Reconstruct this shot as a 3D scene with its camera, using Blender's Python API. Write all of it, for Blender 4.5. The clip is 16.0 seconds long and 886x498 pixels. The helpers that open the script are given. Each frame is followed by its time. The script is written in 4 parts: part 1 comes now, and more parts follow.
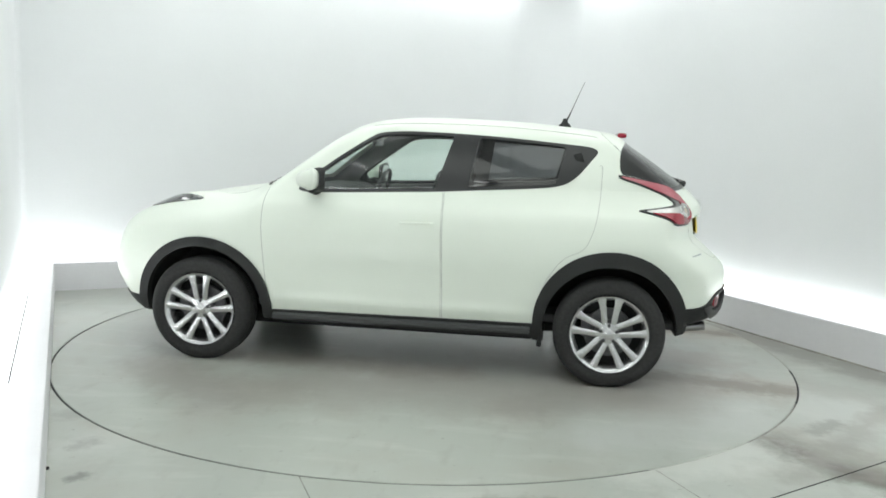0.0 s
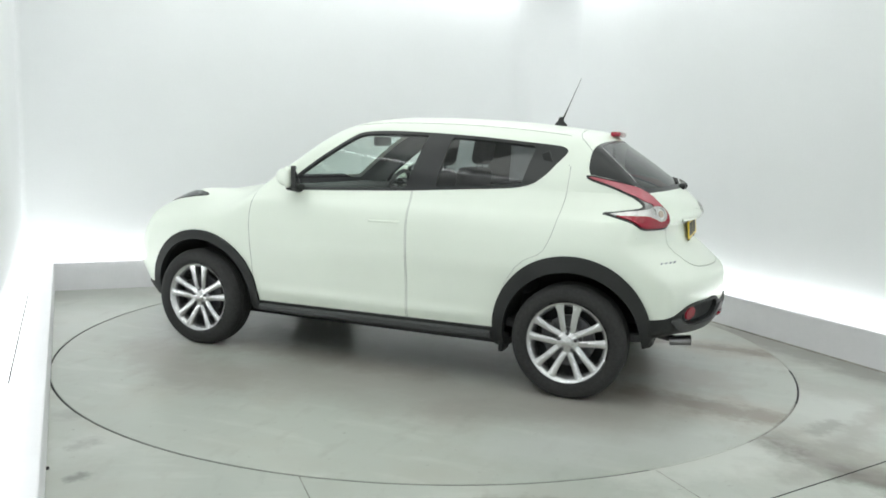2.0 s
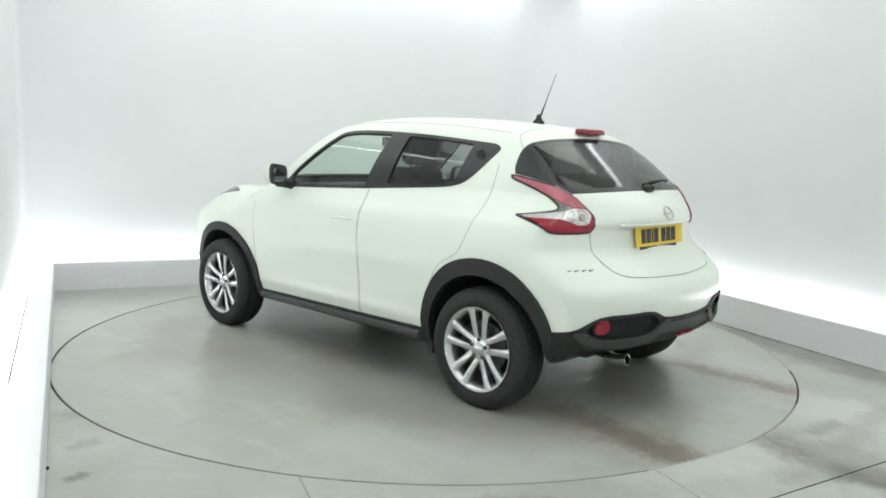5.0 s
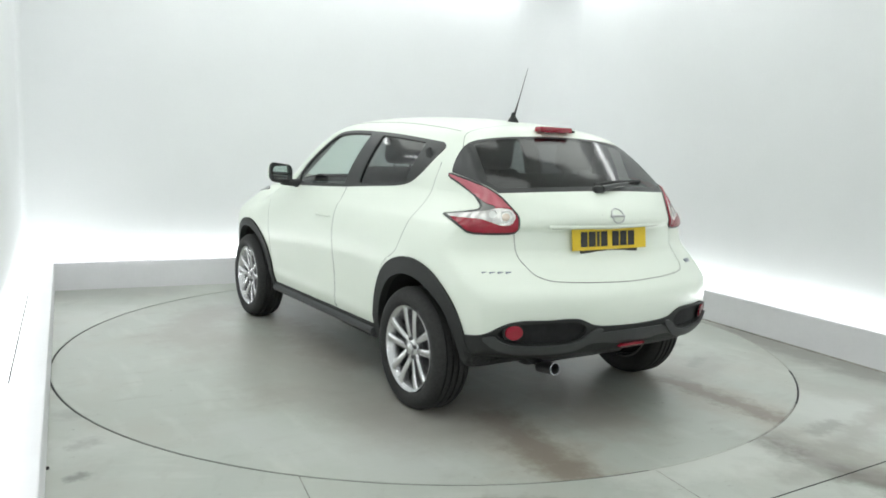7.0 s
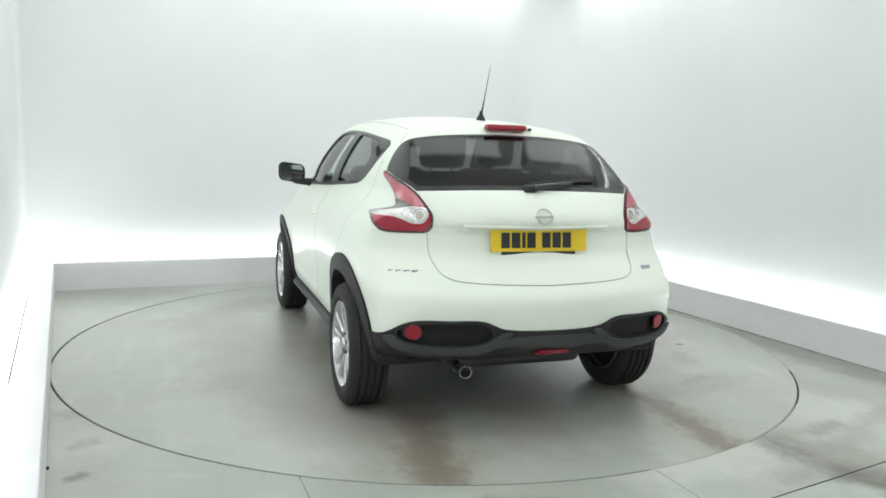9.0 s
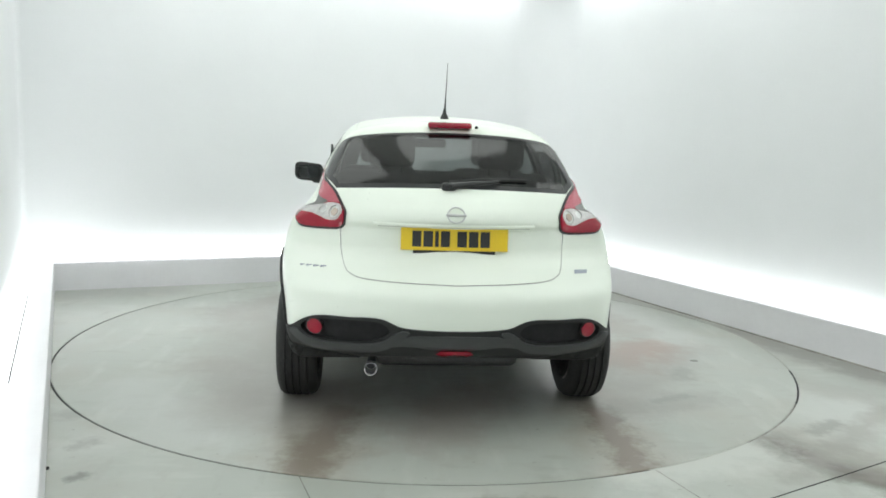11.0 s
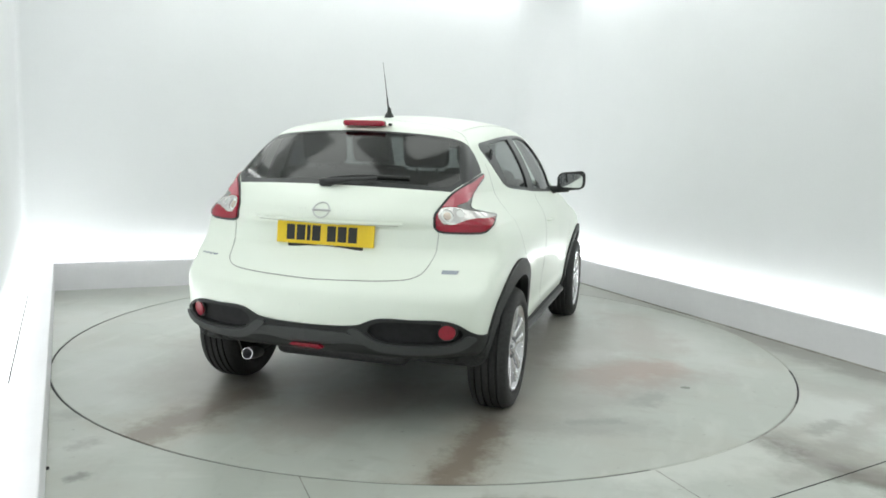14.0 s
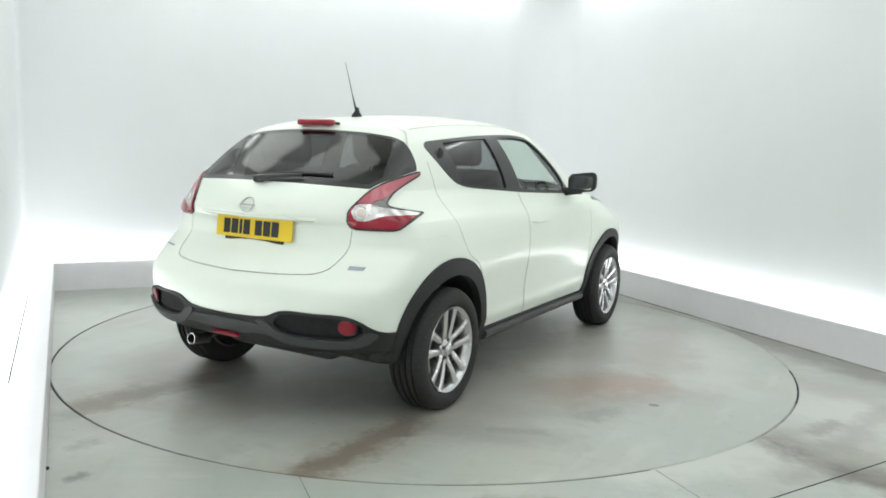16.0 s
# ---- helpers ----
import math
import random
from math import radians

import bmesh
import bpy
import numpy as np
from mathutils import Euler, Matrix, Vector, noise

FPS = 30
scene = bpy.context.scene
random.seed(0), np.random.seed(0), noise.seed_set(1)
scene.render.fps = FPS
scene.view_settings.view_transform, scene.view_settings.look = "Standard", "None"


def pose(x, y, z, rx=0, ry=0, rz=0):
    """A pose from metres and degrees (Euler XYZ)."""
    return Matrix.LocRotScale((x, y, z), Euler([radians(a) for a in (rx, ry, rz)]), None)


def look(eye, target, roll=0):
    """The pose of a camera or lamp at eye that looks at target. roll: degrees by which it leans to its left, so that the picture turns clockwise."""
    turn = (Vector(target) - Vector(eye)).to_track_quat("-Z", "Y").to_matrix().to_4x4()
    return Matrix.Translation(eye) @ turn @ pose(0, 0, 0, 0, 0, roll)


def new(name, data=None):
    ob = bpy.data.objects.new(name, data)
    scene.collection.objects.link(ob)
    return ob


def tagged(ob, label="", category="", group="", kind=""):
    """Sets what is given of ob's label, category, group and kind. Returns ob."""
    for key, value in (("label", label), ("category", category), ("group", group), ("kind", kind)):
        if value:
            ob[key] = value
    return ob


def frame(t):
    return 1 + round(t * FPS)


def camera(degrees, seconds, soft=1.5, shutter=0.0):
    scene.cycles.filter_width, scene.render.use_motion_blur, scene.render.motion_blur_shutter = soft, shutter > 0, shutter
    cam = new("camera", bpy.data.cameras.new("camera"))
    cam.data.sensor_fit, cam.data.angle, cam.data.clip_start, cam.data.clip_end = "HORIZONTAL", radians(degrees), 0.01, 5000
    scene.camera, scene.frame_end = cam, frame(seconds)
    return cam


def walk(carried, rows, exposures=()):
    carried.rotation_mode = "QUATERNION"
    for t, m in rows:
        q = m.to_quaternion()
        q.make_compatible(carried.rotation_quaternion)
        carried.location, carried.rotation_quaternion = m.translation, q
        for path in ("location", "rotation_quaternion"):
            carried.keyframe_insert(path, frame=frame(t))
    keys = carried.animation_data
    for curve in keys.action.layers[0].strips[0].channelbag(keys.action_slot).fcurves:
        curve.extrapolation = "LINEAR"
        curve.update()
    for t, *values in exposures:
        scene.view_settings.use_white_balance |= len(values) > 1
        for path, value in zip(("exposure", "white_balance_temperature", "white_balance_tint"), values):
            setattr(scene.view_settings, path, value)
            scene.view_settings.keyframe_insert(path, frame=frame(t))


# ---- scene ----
# A white compact crossover turning on a showroom turntable; the camera stands still.
cam = camera(59.40, 16.0, soft=1.75)
EYE = look((0.0, -5.4834, 1.3754), (0.0797, -0.5261, 0.7284), 1.864)
walk(cam, [(0.0, EYE), (16.0, EYE)])

# ---- world and exposure ----
world = bpy.data.worlds.new("studio_world")
world.use_nodes = True
world.node_tree.nodes["Background"].inputs[0].default_value = (0.75, 0.8, 0.85, 1)
world.node_tree.nodes["Background"].inputs[1].default_value = 0.05
scene.world = world
scene.view_settings.exposure = 0.0
CEILING_GLOW, STRIP_GLOW, COVE_GLOW = 2.15, 11.0, 7.6


# ---- materials ----
def material(name, colour, rough=0.5, metal=0.0, coat=0.0, coat_rough=0.04, grain=0.0, grain_scale=40.0, bump=0.0, bump_scale=200.0,
             stain=0.0, stain_scale=1.5, spec=0.5, emit=None, strength=0.0):
    m = bpy.data.materials.new(name)
    m.use_nodes = True
    nt = m.node_tree
    b = nt.nodes["Principled BSDF"]
    b.inputs["Base Color"].default_value = (*colour, 1)
    b.inputs["Roughness"].default_value = rough
    b.inputs["Metallic"].default_value = metal
    b.inputs["Coat Weight"].default_value = coat
    b.inputs["Coat Roughness"].default_value = coat_rough
    b.inputs["Specular IOR Level"].default_value = spec
    if emit:
        b.inputs["Emission Color"].default_value = (*emit, 1)
        b.inputs["Emission Strength"].default_value = strength
    tc = nt.nodes.new("ShaderNodeTexCoord")
    if grain or stain:
        out = None
        for amount, scale, detail in ((grain, grain_scale, 4), (stain, stain_scale, 6)):
            if not amount:
                continue
            n = nt.nodes.new("ShaderNodeTexNoise")
            n.inputs["Scale"].default_value = scale
            n.inputs["Detail"].default_value = detail
            n.inputs["Roughness"].default_value = 0.6
            nt.links.new(tc.outputs["Object"], n.inputs["Vector"])
            r = nt.nodes.new("ShaderNodeMapRange")
            r.inputs["From Min"].default_value, r.inputs["From Max"].default_value = 0.3, 0.7
            r.inputs["To Min"].default_value, r.inputs["To Max"].default_value = 1 - amount, 1 + amount
            nt.links.new(n.outputs["Fac"], r.inputs["Value"])
            if out is None:
                out = r.outputs["Result"]
            else:
                mu = nt.nodes.new("ShaderNodeMath")
                mu.operation = "MULTIPLY"
                nt.links.new(out, mu.inputs[0])
                nt.links.new(r.outputs["Result"], mu.inputs[1])
                out = mu.outputs[0]
        v = nt.nodes.new("ShaderNodeVectorMath")
        v.operation = "SCALE"
        v.inputs[0].default_value = colour
        nt.links.new(out, v.inputs["Scale"])
        nt.links.new(v.outputs["Vector"], b.inputs["Base Color"])
    if bump:
        n = nt.nodes.new("ShaderNodeTexNoise")
        n.inputs["Scale"].default_value = bump_scale
        n.inputs["Detail"].default_value = 3
        nt.links.new(tc.outputs["Object"], n.inputs["Vector"])
        bp = nt.nodes.new("ShaderNodeBump")
        bp.inputs["Strength"].default_value = bump
        bp.inputs["Distance"].default_value = 0.002
        nt.links.new(n.outputs["Fac"], bp.inputs["Height"])
        nt.links.new(bp.outputs["Normal"], b.inputs["Normal"])
    return m


def glass(name, tint, gloss_rough=0.07):
    """Thin pane: tinted see-through with a clear gloss."""
    m = bpy.data.materials.new(name)
    m.use_nodes = True
    nt = m.node_tree
    nt.nodes.remove(nt.nodes["Principled BSDF"])
    out = nt.nodes["Material Output"]
    tr = nt.nodes.new("ShaderNodeBsdfTransparent")
    tr.inputs[0].default_value = (*tint, 1)
    gl = nt.nodes.new("ShaderNodeBsdfGlossy")
    gl.inputs["Roughness"].default_value = gloss_rough
    fr = nt.nodes.new("ShaderNodeLayerWeight")
    fr.inputs["Blend"].default_value = 0.5
    pw = nt.nodes.new("ShaderNodeMath")
    pw.operation = "POWER"
    pw.inputs[1].default_value = 4.0
    nt.links.new(fr.outputs["Facing"], pw.inputs[0])
    sc = nt.nodes.new("ShaderNodeMath")
    sc.operation = "MULTIPLY_ADD"
    sc.inputs[1].default_value, sc.inputs[2].default_value = 0.8, 0.06
    nt.links.new(pw.outputs[0], sc.inputs[0])
    mx = nt.nodes.new("ShaderNodeMixShader")
    nt.links.new(sc.outputs[0], mx.inputs[0])
    nt.links.new(tr.outputs[0], mx.inputs[1])
    nt.links.new(gl.outputs[0], mx.inputs[2])
    nt.links.new(mx.outputs[0], out.inputs[0])
    return m


def glow(name, colour, strength):
    m = bpy.data.materials.new(name)
    m.use_nodes = True
    nt = m.node_tree
    nt.nodes.remove(nt.nodes["Principled BSDF"])
    e = nt.nodes.new("ShaderNodeEmission")
    e.inputs[0].default_value = (*colour, 1)
    e.inputs[1].default_value = strength
    nt.links.new(e.outputs[0], nt.nodes["Material Output"].inputs[0])
    return m


def smudge(nt, coord, x0, y0, x1, y1, radius, scale):
    """A soft, broken mark along the line (x0, y0)-(x1, y1) on the floor: returns its strength, 0 to 1."""
    def math_node(op, a, b=None):
        n = nt.nodes.new("ShaderNodeMath")
        n.operation = op
        for k, s in enumerate((a, b)):
            if s is None:
                continue
            if isinstance(s, (int, float)):
                n.inputs[k].default_value = s
            else:
                nt.links.new(s, n.inputs[k])
        return n.outputs[0]
    sep = nt.nodes.new("ShaderNodeSeparateXYZ")
    nt.links.new(coord, sep.inputs[0])
    dx, dy = x1 - x0, y1 - y0
    ll = dx * dx + dy * dy
    px, py = math_node("SUBTRACT", sep.outputs[0], x0), math_node("SUBTRACT", sep.outputs[1], y0)
    h = math_node("ADD", math_node("MULTIPLY", px, dx / ll), math_node("MULTIPLY", py, dy / ll))
    h = math_node("MINIMUM", math_node("MAXIMUM", h, 0.0), 1.0)
    ex = math_node("SUBTRACT", px, math_node("MULTIPLY", h, dx))
    ey = math_node("SUBTRACT", py, math_node("MULTIPLY", h, dy))
    d = math_node("SQRT", math_node("ADD", math_node("MULTIPLY", ex, ex), math_node("MULTIPLY", ey, ey)))
    near = math_node("SUBTRACT", 1.0, math_node("DIVIDE", d, radius))
    n = nt.nodes.new("ShaderNodeTexNoise")
    n.inputs["Scale"].default_value = scale
    n.inputs["Detail"].default_value = 9
    n.inputs["Roughness"].default_value = 0.68
    nt.links.new(coord, n.inputs["Vector"])
    ragged = math_node("ADD", math_node("MULTIPLY", near, 1.35), math_node("MULTIPLY", math_node("SUBTRACT", n.outputs["Fac"], 0.5), 3.2))
    return math_node("MINIMUM", math_node("MAXIMUM", ragged, 0.0), 1.0)


def floor_paint(name, marks):
    """Worn grey-green floor paint, slightly glossy, with scuffs, dust and the marks given."""
    m = material(name, (0.40, 0.435, 0.405), rough=0.3, spec=0.5)
    nt = m.node_tree
    b = nt.nodes["Principled BSDF"]
    tc = nt.nodes.new("ShaderNodeTexCoord")
    coord = tc.outputs["Object"]

    def noise_ramp(scale, detail, lo, hi, stretch=(1, 1, 1)):
        mp = nt.nodes.new("ShaderNodeMapping")
        mp.inputs["Scale"].default_value = stretch
        nt.links.new(coord, mp.inputs["Vector"])
        n = nt.nodes.new("ShaderNodeTexNoise")
        n.inputs["Scale"].default_value, n.inputs["Detail"].default_value = scale, detail
        n.inputs["Roughness"].default_value = 0.5
        nt.links.new(mp.outputs["Vector"], n.inputs["Vector"])
        r = nt.nodes.new("ShaderNodeMapRange")
        r.inputs["From Min"].default_value, r.inputs["From Max"].default_value = lo, hi
        nt.links.new(n.outputs["Fac"], r.inputs["Value"])
        return r.outputs["Result"]

    def blend(a, fac, colour, amount):
        mx = nt.nodes.new("ShaderNodeMix")
        mx.data_type = "RGBA"
        k = nt.nodes.new("ShaderNodeMath")
        k.operation = "MULTIPLY"
        k.inputs[1].default_value = amount
        nt.links.new(fac, k.inputs[0])
        nt.links.new(k.outputs[0], mx.inputs["Factor"])
        if isinstance(a, tuple):
            mx.inputs["A"].default_value = (*a, 1)
        else:
            nt.links.new(a, mx.inputs["A"])
        mx.inputs["B"].default_value = (*colour, 1)
        return mx.outputs["Result"]

    c = blend((0.375, 0.400, 0.362), noise_ramp(0.8, 2, 0.2, 0.8), (0.48, 0.498, 0.458), 0.9)
    c = blend(c, noise_ramp(1.7, 6, 0.50, 0.72), (0.37, 0.345, 0.295), 0.42)
    c = blend(c, noise_ramp(2.2, 7, 0.54, 0.74, (1, 3.5, 1)), (0.56, 0.57, 0.53), 0.42)
    c = blend(c, noise_ramp(4.0, 8, 0.56, 0.74, (2.5, 1, 1)), (0.31, 0.305, 0.275), 0.40)
    c = blend(c, noise_ramp(22, 3, 0.69, 0.76), (0.20, 0.19, 0.17), 0.55)
    for x0, y0, x1, y1, radius, scale, colour, amount in marks:
        c = blend(c, smudge(nt, coord, x0, y0, x1, y1, radius, scale), colour, amount)
    nt.links.new(c, b.inputs["Base Color"])
    r = nt.nodes.new("ShaderNodeMapRange")
    r.inputs["To Min"].default_value, r.inputs["To Max"].default_value = 0.26, 0.36
    nt.links.new(noise_ramp(1.2, 2, 0.2, 0.8), r.inputs["Value"])
    nt.links.new(r.outputs["Result"], b.inputs["Roughness"])
    return m


DIRT, RUST = (0.13, 0.103, 0.08), (0.33, 0.22, 0.18)
M_FLOOR = floor_paint("worn_floor_paint", [
    (1.66, -1.86, 2.05, -2.42, 0.17, 3, (0.12, 0.11, 0.09), 1.0),
    (1.75, -1.80, 2.2, -2.40, 0.22, 6, (0.26, 0.24, 0.21), 0.6),
    (2.35, 0.55, 3.0, -0.75, 0.26, 4, (0.22, 0.21, 0.19), 0.75),
    (2.0, 1.2, 2.5, 0.2, 0.25, 6, (0.27, 0.25, 0.23), 0.5),
    (0.25, -2.62, 0.7, -2.62, 0.10, 9, (0.22, 0.20, 0.17), 0.8),
    (1.9, -1.1, 2.7, -1.6, 0.45, 2.5, (0.54, 0.55, 0.52), 0.6),
    (1.2, 2.4, 2.2, 1.3, 0.35, 3, (0.30, 0.29, 0.27), 0.5),
    (1.6, -2.3, 2.6, -1.3, 0.10, 6, (0.30, 0.29, 0.26), 0.6),
    (-1.55, -2.14, -1.51, -2.08, 0.07, 22, (0.20, 0.20, 0.18), 0.8),
    (-1.58, -2.2, -1.38, -1.95, 0.22, 7, (0.55, 0.56, 0.53), 0.4),
    (-1.42, -2.47, -1.40, -2.44, 0.05, 20, (0.2, 0.2, 0.18), 0.9),
    (0.95, -2.25, 1.5, -1.98, 0.30, 4, (0.56, 0.57, 0.53), 0.8),
    (1.98, -1.70, 2.16, -1.56, 0.08, 16, (0.22, 0.21, 0.19), 0.6),
    (2.1, -0.6, 2.9, -1.5, 0.22, 7, (0.30, 0.29, 0.265), 0.35),
    (-1.75, -1.75, -1.65, -1.55, 0.12, 9, (0.27, 0.27, 0.25), 0.5),
    (-3.1, 1.2, -2.4, 1.5, 0.3, 5, (0.33, 0.33, 0.31), 0.5)])
M_TABLE = floor_paint("worn_turntable_paint", [
    (-2.32, -0.80, -1.50, -0.83, 0.135, 10, (0.10, 0.075, 0.055), 1.0),
    (-2.3, -0.80, -1.2, -0.84, 0.30, 4, (0.33, 0.285, 0.235), 0.5),
    (-2.30, 0.67, -1.55, 0.56, 0.17, 8, DIRT, 0.9),
    (-2.3, 0.66, -1.2, 0.60, 0.34, 4, (0.33, 0.285, 0.235), 0.5),
    (-1.36, -1.22, -1.26, -1.42, 0.06, 18, (0.24, 0.25, 0.23), 0.7),
    (-0.10, -0.95, 0.05, -1.15, 0.20, 6, (0.64, 0.65, 0.63), 0.8),
    (-0.50, -1.25, -0.15, -1.62, 0.34, 4, RUST, 0.85),
    (-0.25, -0.95, 0.1, -1.2, 0.2, 9, (0.62, 0.63, 0.61), 0.6),
    (-1.35, 1.05, -0.7, 1.35, 0.22, 8, (0.29, 0.27, 0.25), 0.5),
    (0.2, -1.9, 1.3, -1.7, 0.40, 3, (0.52, 0.525, 0.50), 0.55),
    (-1.1, -1.2, -0.2, -1.9, 0.22, 4, (0.30, 0.28, 0.26), 0.45),
    (-1.9, 1.2, -1.2, 1.7, 0.35, 3, (0.50, 0.51, 0.49), 0.5),
    (-1.0, -0.9, 0.6, -1.2, 0.60, 1.8, (0.33, 0.31, 0.285), 0.6),
    (-1.4, 0.9, 0.4, 1.2, 0.60, 1.8, (0.33, 0.31, 0.285), 0.6),
    (-1.5, -1.0, -1.3, -1.5, 0.20, 5, (0.27, 0.26, 0.24), 0.5),
    (0.9, 1.6, 1.6, 1.0, 0.25, 4, (0.27, 0.25, 0.23), 0.5),
    (-0.9, -1.55, -0.75, -1.6, 0.12, 12, (0.24, 0.24, 0.22), 0.6),
    (0.6, 1.5, 1.5, 1.2, 0.3, 6, (0.30, 0.28, 0.25), 0.45),
    (-1.9, 0.1, -1.2, -0.2, 0.3, 6, (0.34, 0.29, 0.26), 0.5),
    (0.4, -1.6, 1.4, -1.3, 0.3, 6, (0.32, 0.28, 0.25), 0.5),
    (-0.3, 0.8, 1.0, 0.75, 0.22, 8, (0.28, 0.25, 0.22), 0.6),
    (-0.3, -0.8, 1.2, -0.8, 0.22, 8, (0.28, 0.25, 0.22), 0.6)])
M_WALL = material("matt_white_wall", (0.725, 0.735, 0.745), rough=0.7, grain=0.008, grain_scale=60, stain=0.02, stain_scale=0.9, bump=0.03, bump_scale=90)
M_KERB = material("painted_kerb", (0.785, 0.775, 0.80), rough=0.5, grain=0.012, grain_scale=30, stain=0.035, stain_scale=2, bump=0.012)
M_JOINT = material("dark_joint", (0.035, 0.035, 0.035), rough=0.8)
M_GRIME = material("grimy_joint", (0.27, 0.26, 0.235), rough=0.7, grain=0.3, grain_scale=12, stain=0.4, stain_scale=3)
M_PALE_FILL = material("pale_slot_fill", (0.44, 0.45, 0.41), rough=0.8, grain=0.1, grain_scale=30)
M_ELBOW = material("smoky_lamp_trim", (0.22, 0.215, 0.21), rough=0.2, metal=0.3, coat=0.5, grain=0.1, grain_scale=80)
M_CEIL = material("white_ceiling", (0.78, 0.79, 0.79), rough=0.8, grain=0.01)
M_PANEL = glow("ceiling_diffuser", (0.94, 1.0, 0.955), CEILING_GLOW)
M_STRIP = glow("floor_strip_diffuser", (0.96, 1.0, 0.99), STRIP_GLOW)
M_COVE = glow("cove_strip_diffuser", (0.96, 1.0, 0.99), COVE_GLOW)
M_ALU = material("satin_aluminium", (0.7, 0.7, 0.7), rough=0.4, metal=1.0)
M_PAINT = material("pearl_white_paint", (0.785, 0.835, 0.75), rough=0.45, coat=0.36, coat_rough=0.16, grain=0.012, grain_scale=900, stain=0.015, stain_scale=2)
M_PLASTIC = material("black_grained_plastic", (0.026, 0.027, 0.027), rough=0.6, spec=0.3, grain=0.15, grain_scale=300, bump=0.25, bump_scale=700)
M_GLOSSBLACK = material("gloss_black_trim", (0.024, 0.025, 0.026), rough=0.28, spec=0.4)
M_SHUT = material("shut_line_rubber", (0.48, 0.50, 0.46), rough=0.9)
M_RUBBER = material("tyre_rubber", (0.030, 0.030, 0.030), rough=0.7, spec=0.3, grain=0.2, grain_scale=60, bump=0.2, bump_scale=400)
M_ALLOY = material("silver_alloy", (0.62, 0.62, 0.63), rough=0.25, metal=0.9, grain=0.02, grain_scale=200)
# paler than the grained plastic; on the bumper lip the tone stands for caught light
M_SATIN = material("satin_charcoal_and_lit_plastic", (0.060, 0.062, 0.063), rough=0.5, spec=0.35, grain=0.1, grain_scale=300)
M_SMOKE = material("smoked_lamp_lens", (0.05, 0.055, 0.055), rough=0.1, coat=0.8, grain=0.3, grain_scale=30)
M_BADGE = material("dull_chrome_badge", (0.58, 0.59, 0.58), rough=0.3, metal=1.0)
M_SCRIPT = material("dull_grey_badge", (0.30, 0.33, 0.37), rough=0.35, metal=0.5, grain=0.1, grain_scale=200)
M_DARKMETAL = material("dark_brake_metal", (0.10, 0.10, 0.105), rough=0.45, metal=0.8, grain=0.2, grain_scale=80)
M_CHROME = material("chrome", (0.40, 0.40, 0.41), rough=0.28, metal=1.0)
M_RED = material("red_lamp_lens", (0.30, 0.010, 0.028), rough=0.15, coat=0.35, grain=0.10, grain_scale=160)
M_CLEAR = material("clear_lamp_lens", (0.66, 0.64, 0.63), rough=0.12, metal=0.35, coat=0.6, grain=0.15, grain_scale=60)
M_ROSE = material("pale_red_lamp_lens", (0.46, 0.115, 0.145), rough=0.15, coat=0.5, grain=0.10, grain_scale=160)
M_AMBER = material("amber_bulb_lens", (0.58, 0.49, 0.42), rough=0.15, metal=0.3, coat=0.6)
M_YELLOW = material("yellow_plate", (0.78, 0.55, 0.025), rough=0.35, grain=0.03, grain_scale=80)
M_BLACKINK = material("black_ink", (0.02, 0.02, 0.02), rough=0.5)
M_LINER = material("grey_interior_lining", (0.16, 0.165, 0.17), rough=0.9, grain=0.1, grain_scale=200)
M_CLOTH = material("charcoal_seat_cloth", (0.035, 0.036, 0.040), rough=0.95, grain=0.2, grain_scale=250)
M_DASH = material("charcoal_dash", (0.04, 0.04, 0.042), rough=0.7, grain=0.1, grain_scale=300)
M_GLASS = glass("clear_green_glass", (0.83, 0.91, 0.87))
M_TINT = glass("privacy_glass", (0.29, 0.305, 0.31))
M_BACK = glass("dark_rear_glass", (0.17, 0.18, 0.185), 0.10)
M_WELL = material("wheel_well_liner", (0.012, 0.012, 0.013), rough=0.9, grain=0.3, grain_scale=30)
M_MIRROR = material("mirror_glass", (0.8, 0.82, 0.83), rough=0.02, metal=1.0)


# ---- mesh helpers ----
def link_mesh(name, verts, faces, mat, parent=None, label="", smooth=False, normals=None):
    me = bpy.data.meshes.new(name)
    me.from_pydata([tuple(map(float, v)) for v in verts], [], [tuple(map(int, f)) for f in faces])
    me.materials.append(mat)
    if smooth:
        me.polygons.foreach_set("use_smooth", [True] * len(me.polygons))
    if normals is not None:
        me.normals_split_custom_set_from_vertices([tuple(map(float, n)) for n in normals])
    ob = new(name, me)
    if parent:
        ob.parent = parent
    if label:
        tagged(ob, label)
    return ob


def part(name, bm, mat, parent=None, label="", smooth=False):
    me = bpy.data.meshes.new(name)
    bmesh.ops.recalc_face_normals(bm, faces=bm.faces)
    bm.to_mesh(me)
    bm.free()
    me.materials.append(mat)
    if smooth:
        me.polygons.foreach_set("use_smooth", [True] * len(me.polygons))
        me.set_sharp_from_angle(angle=radians(35))
    ob = new(name, me)
    if parent:
        ob.parent = parent
    if label:
        tagged(ob, label)
    return ob


def box(size, at=(0, 0, 0), bevel=0.0, segments=2, turn=None, bm=None):
    bm = bm or bmesh.new()
    m = Matrix.Translation(at) @ (turn or Matrix()) @ Matrix.Diagonal((*size, 1))
    r = bmesh.ops.create_cube(bm, size=1, matrix=m)
    if bevel:
        edges = list({e for v in r["verts"] for e in v.link_edges})
        bmesh.ops.bevel(bm, geom=edges, offset=bevel, segments=segments, affect="EDGES", profile=0.5)
    return bm


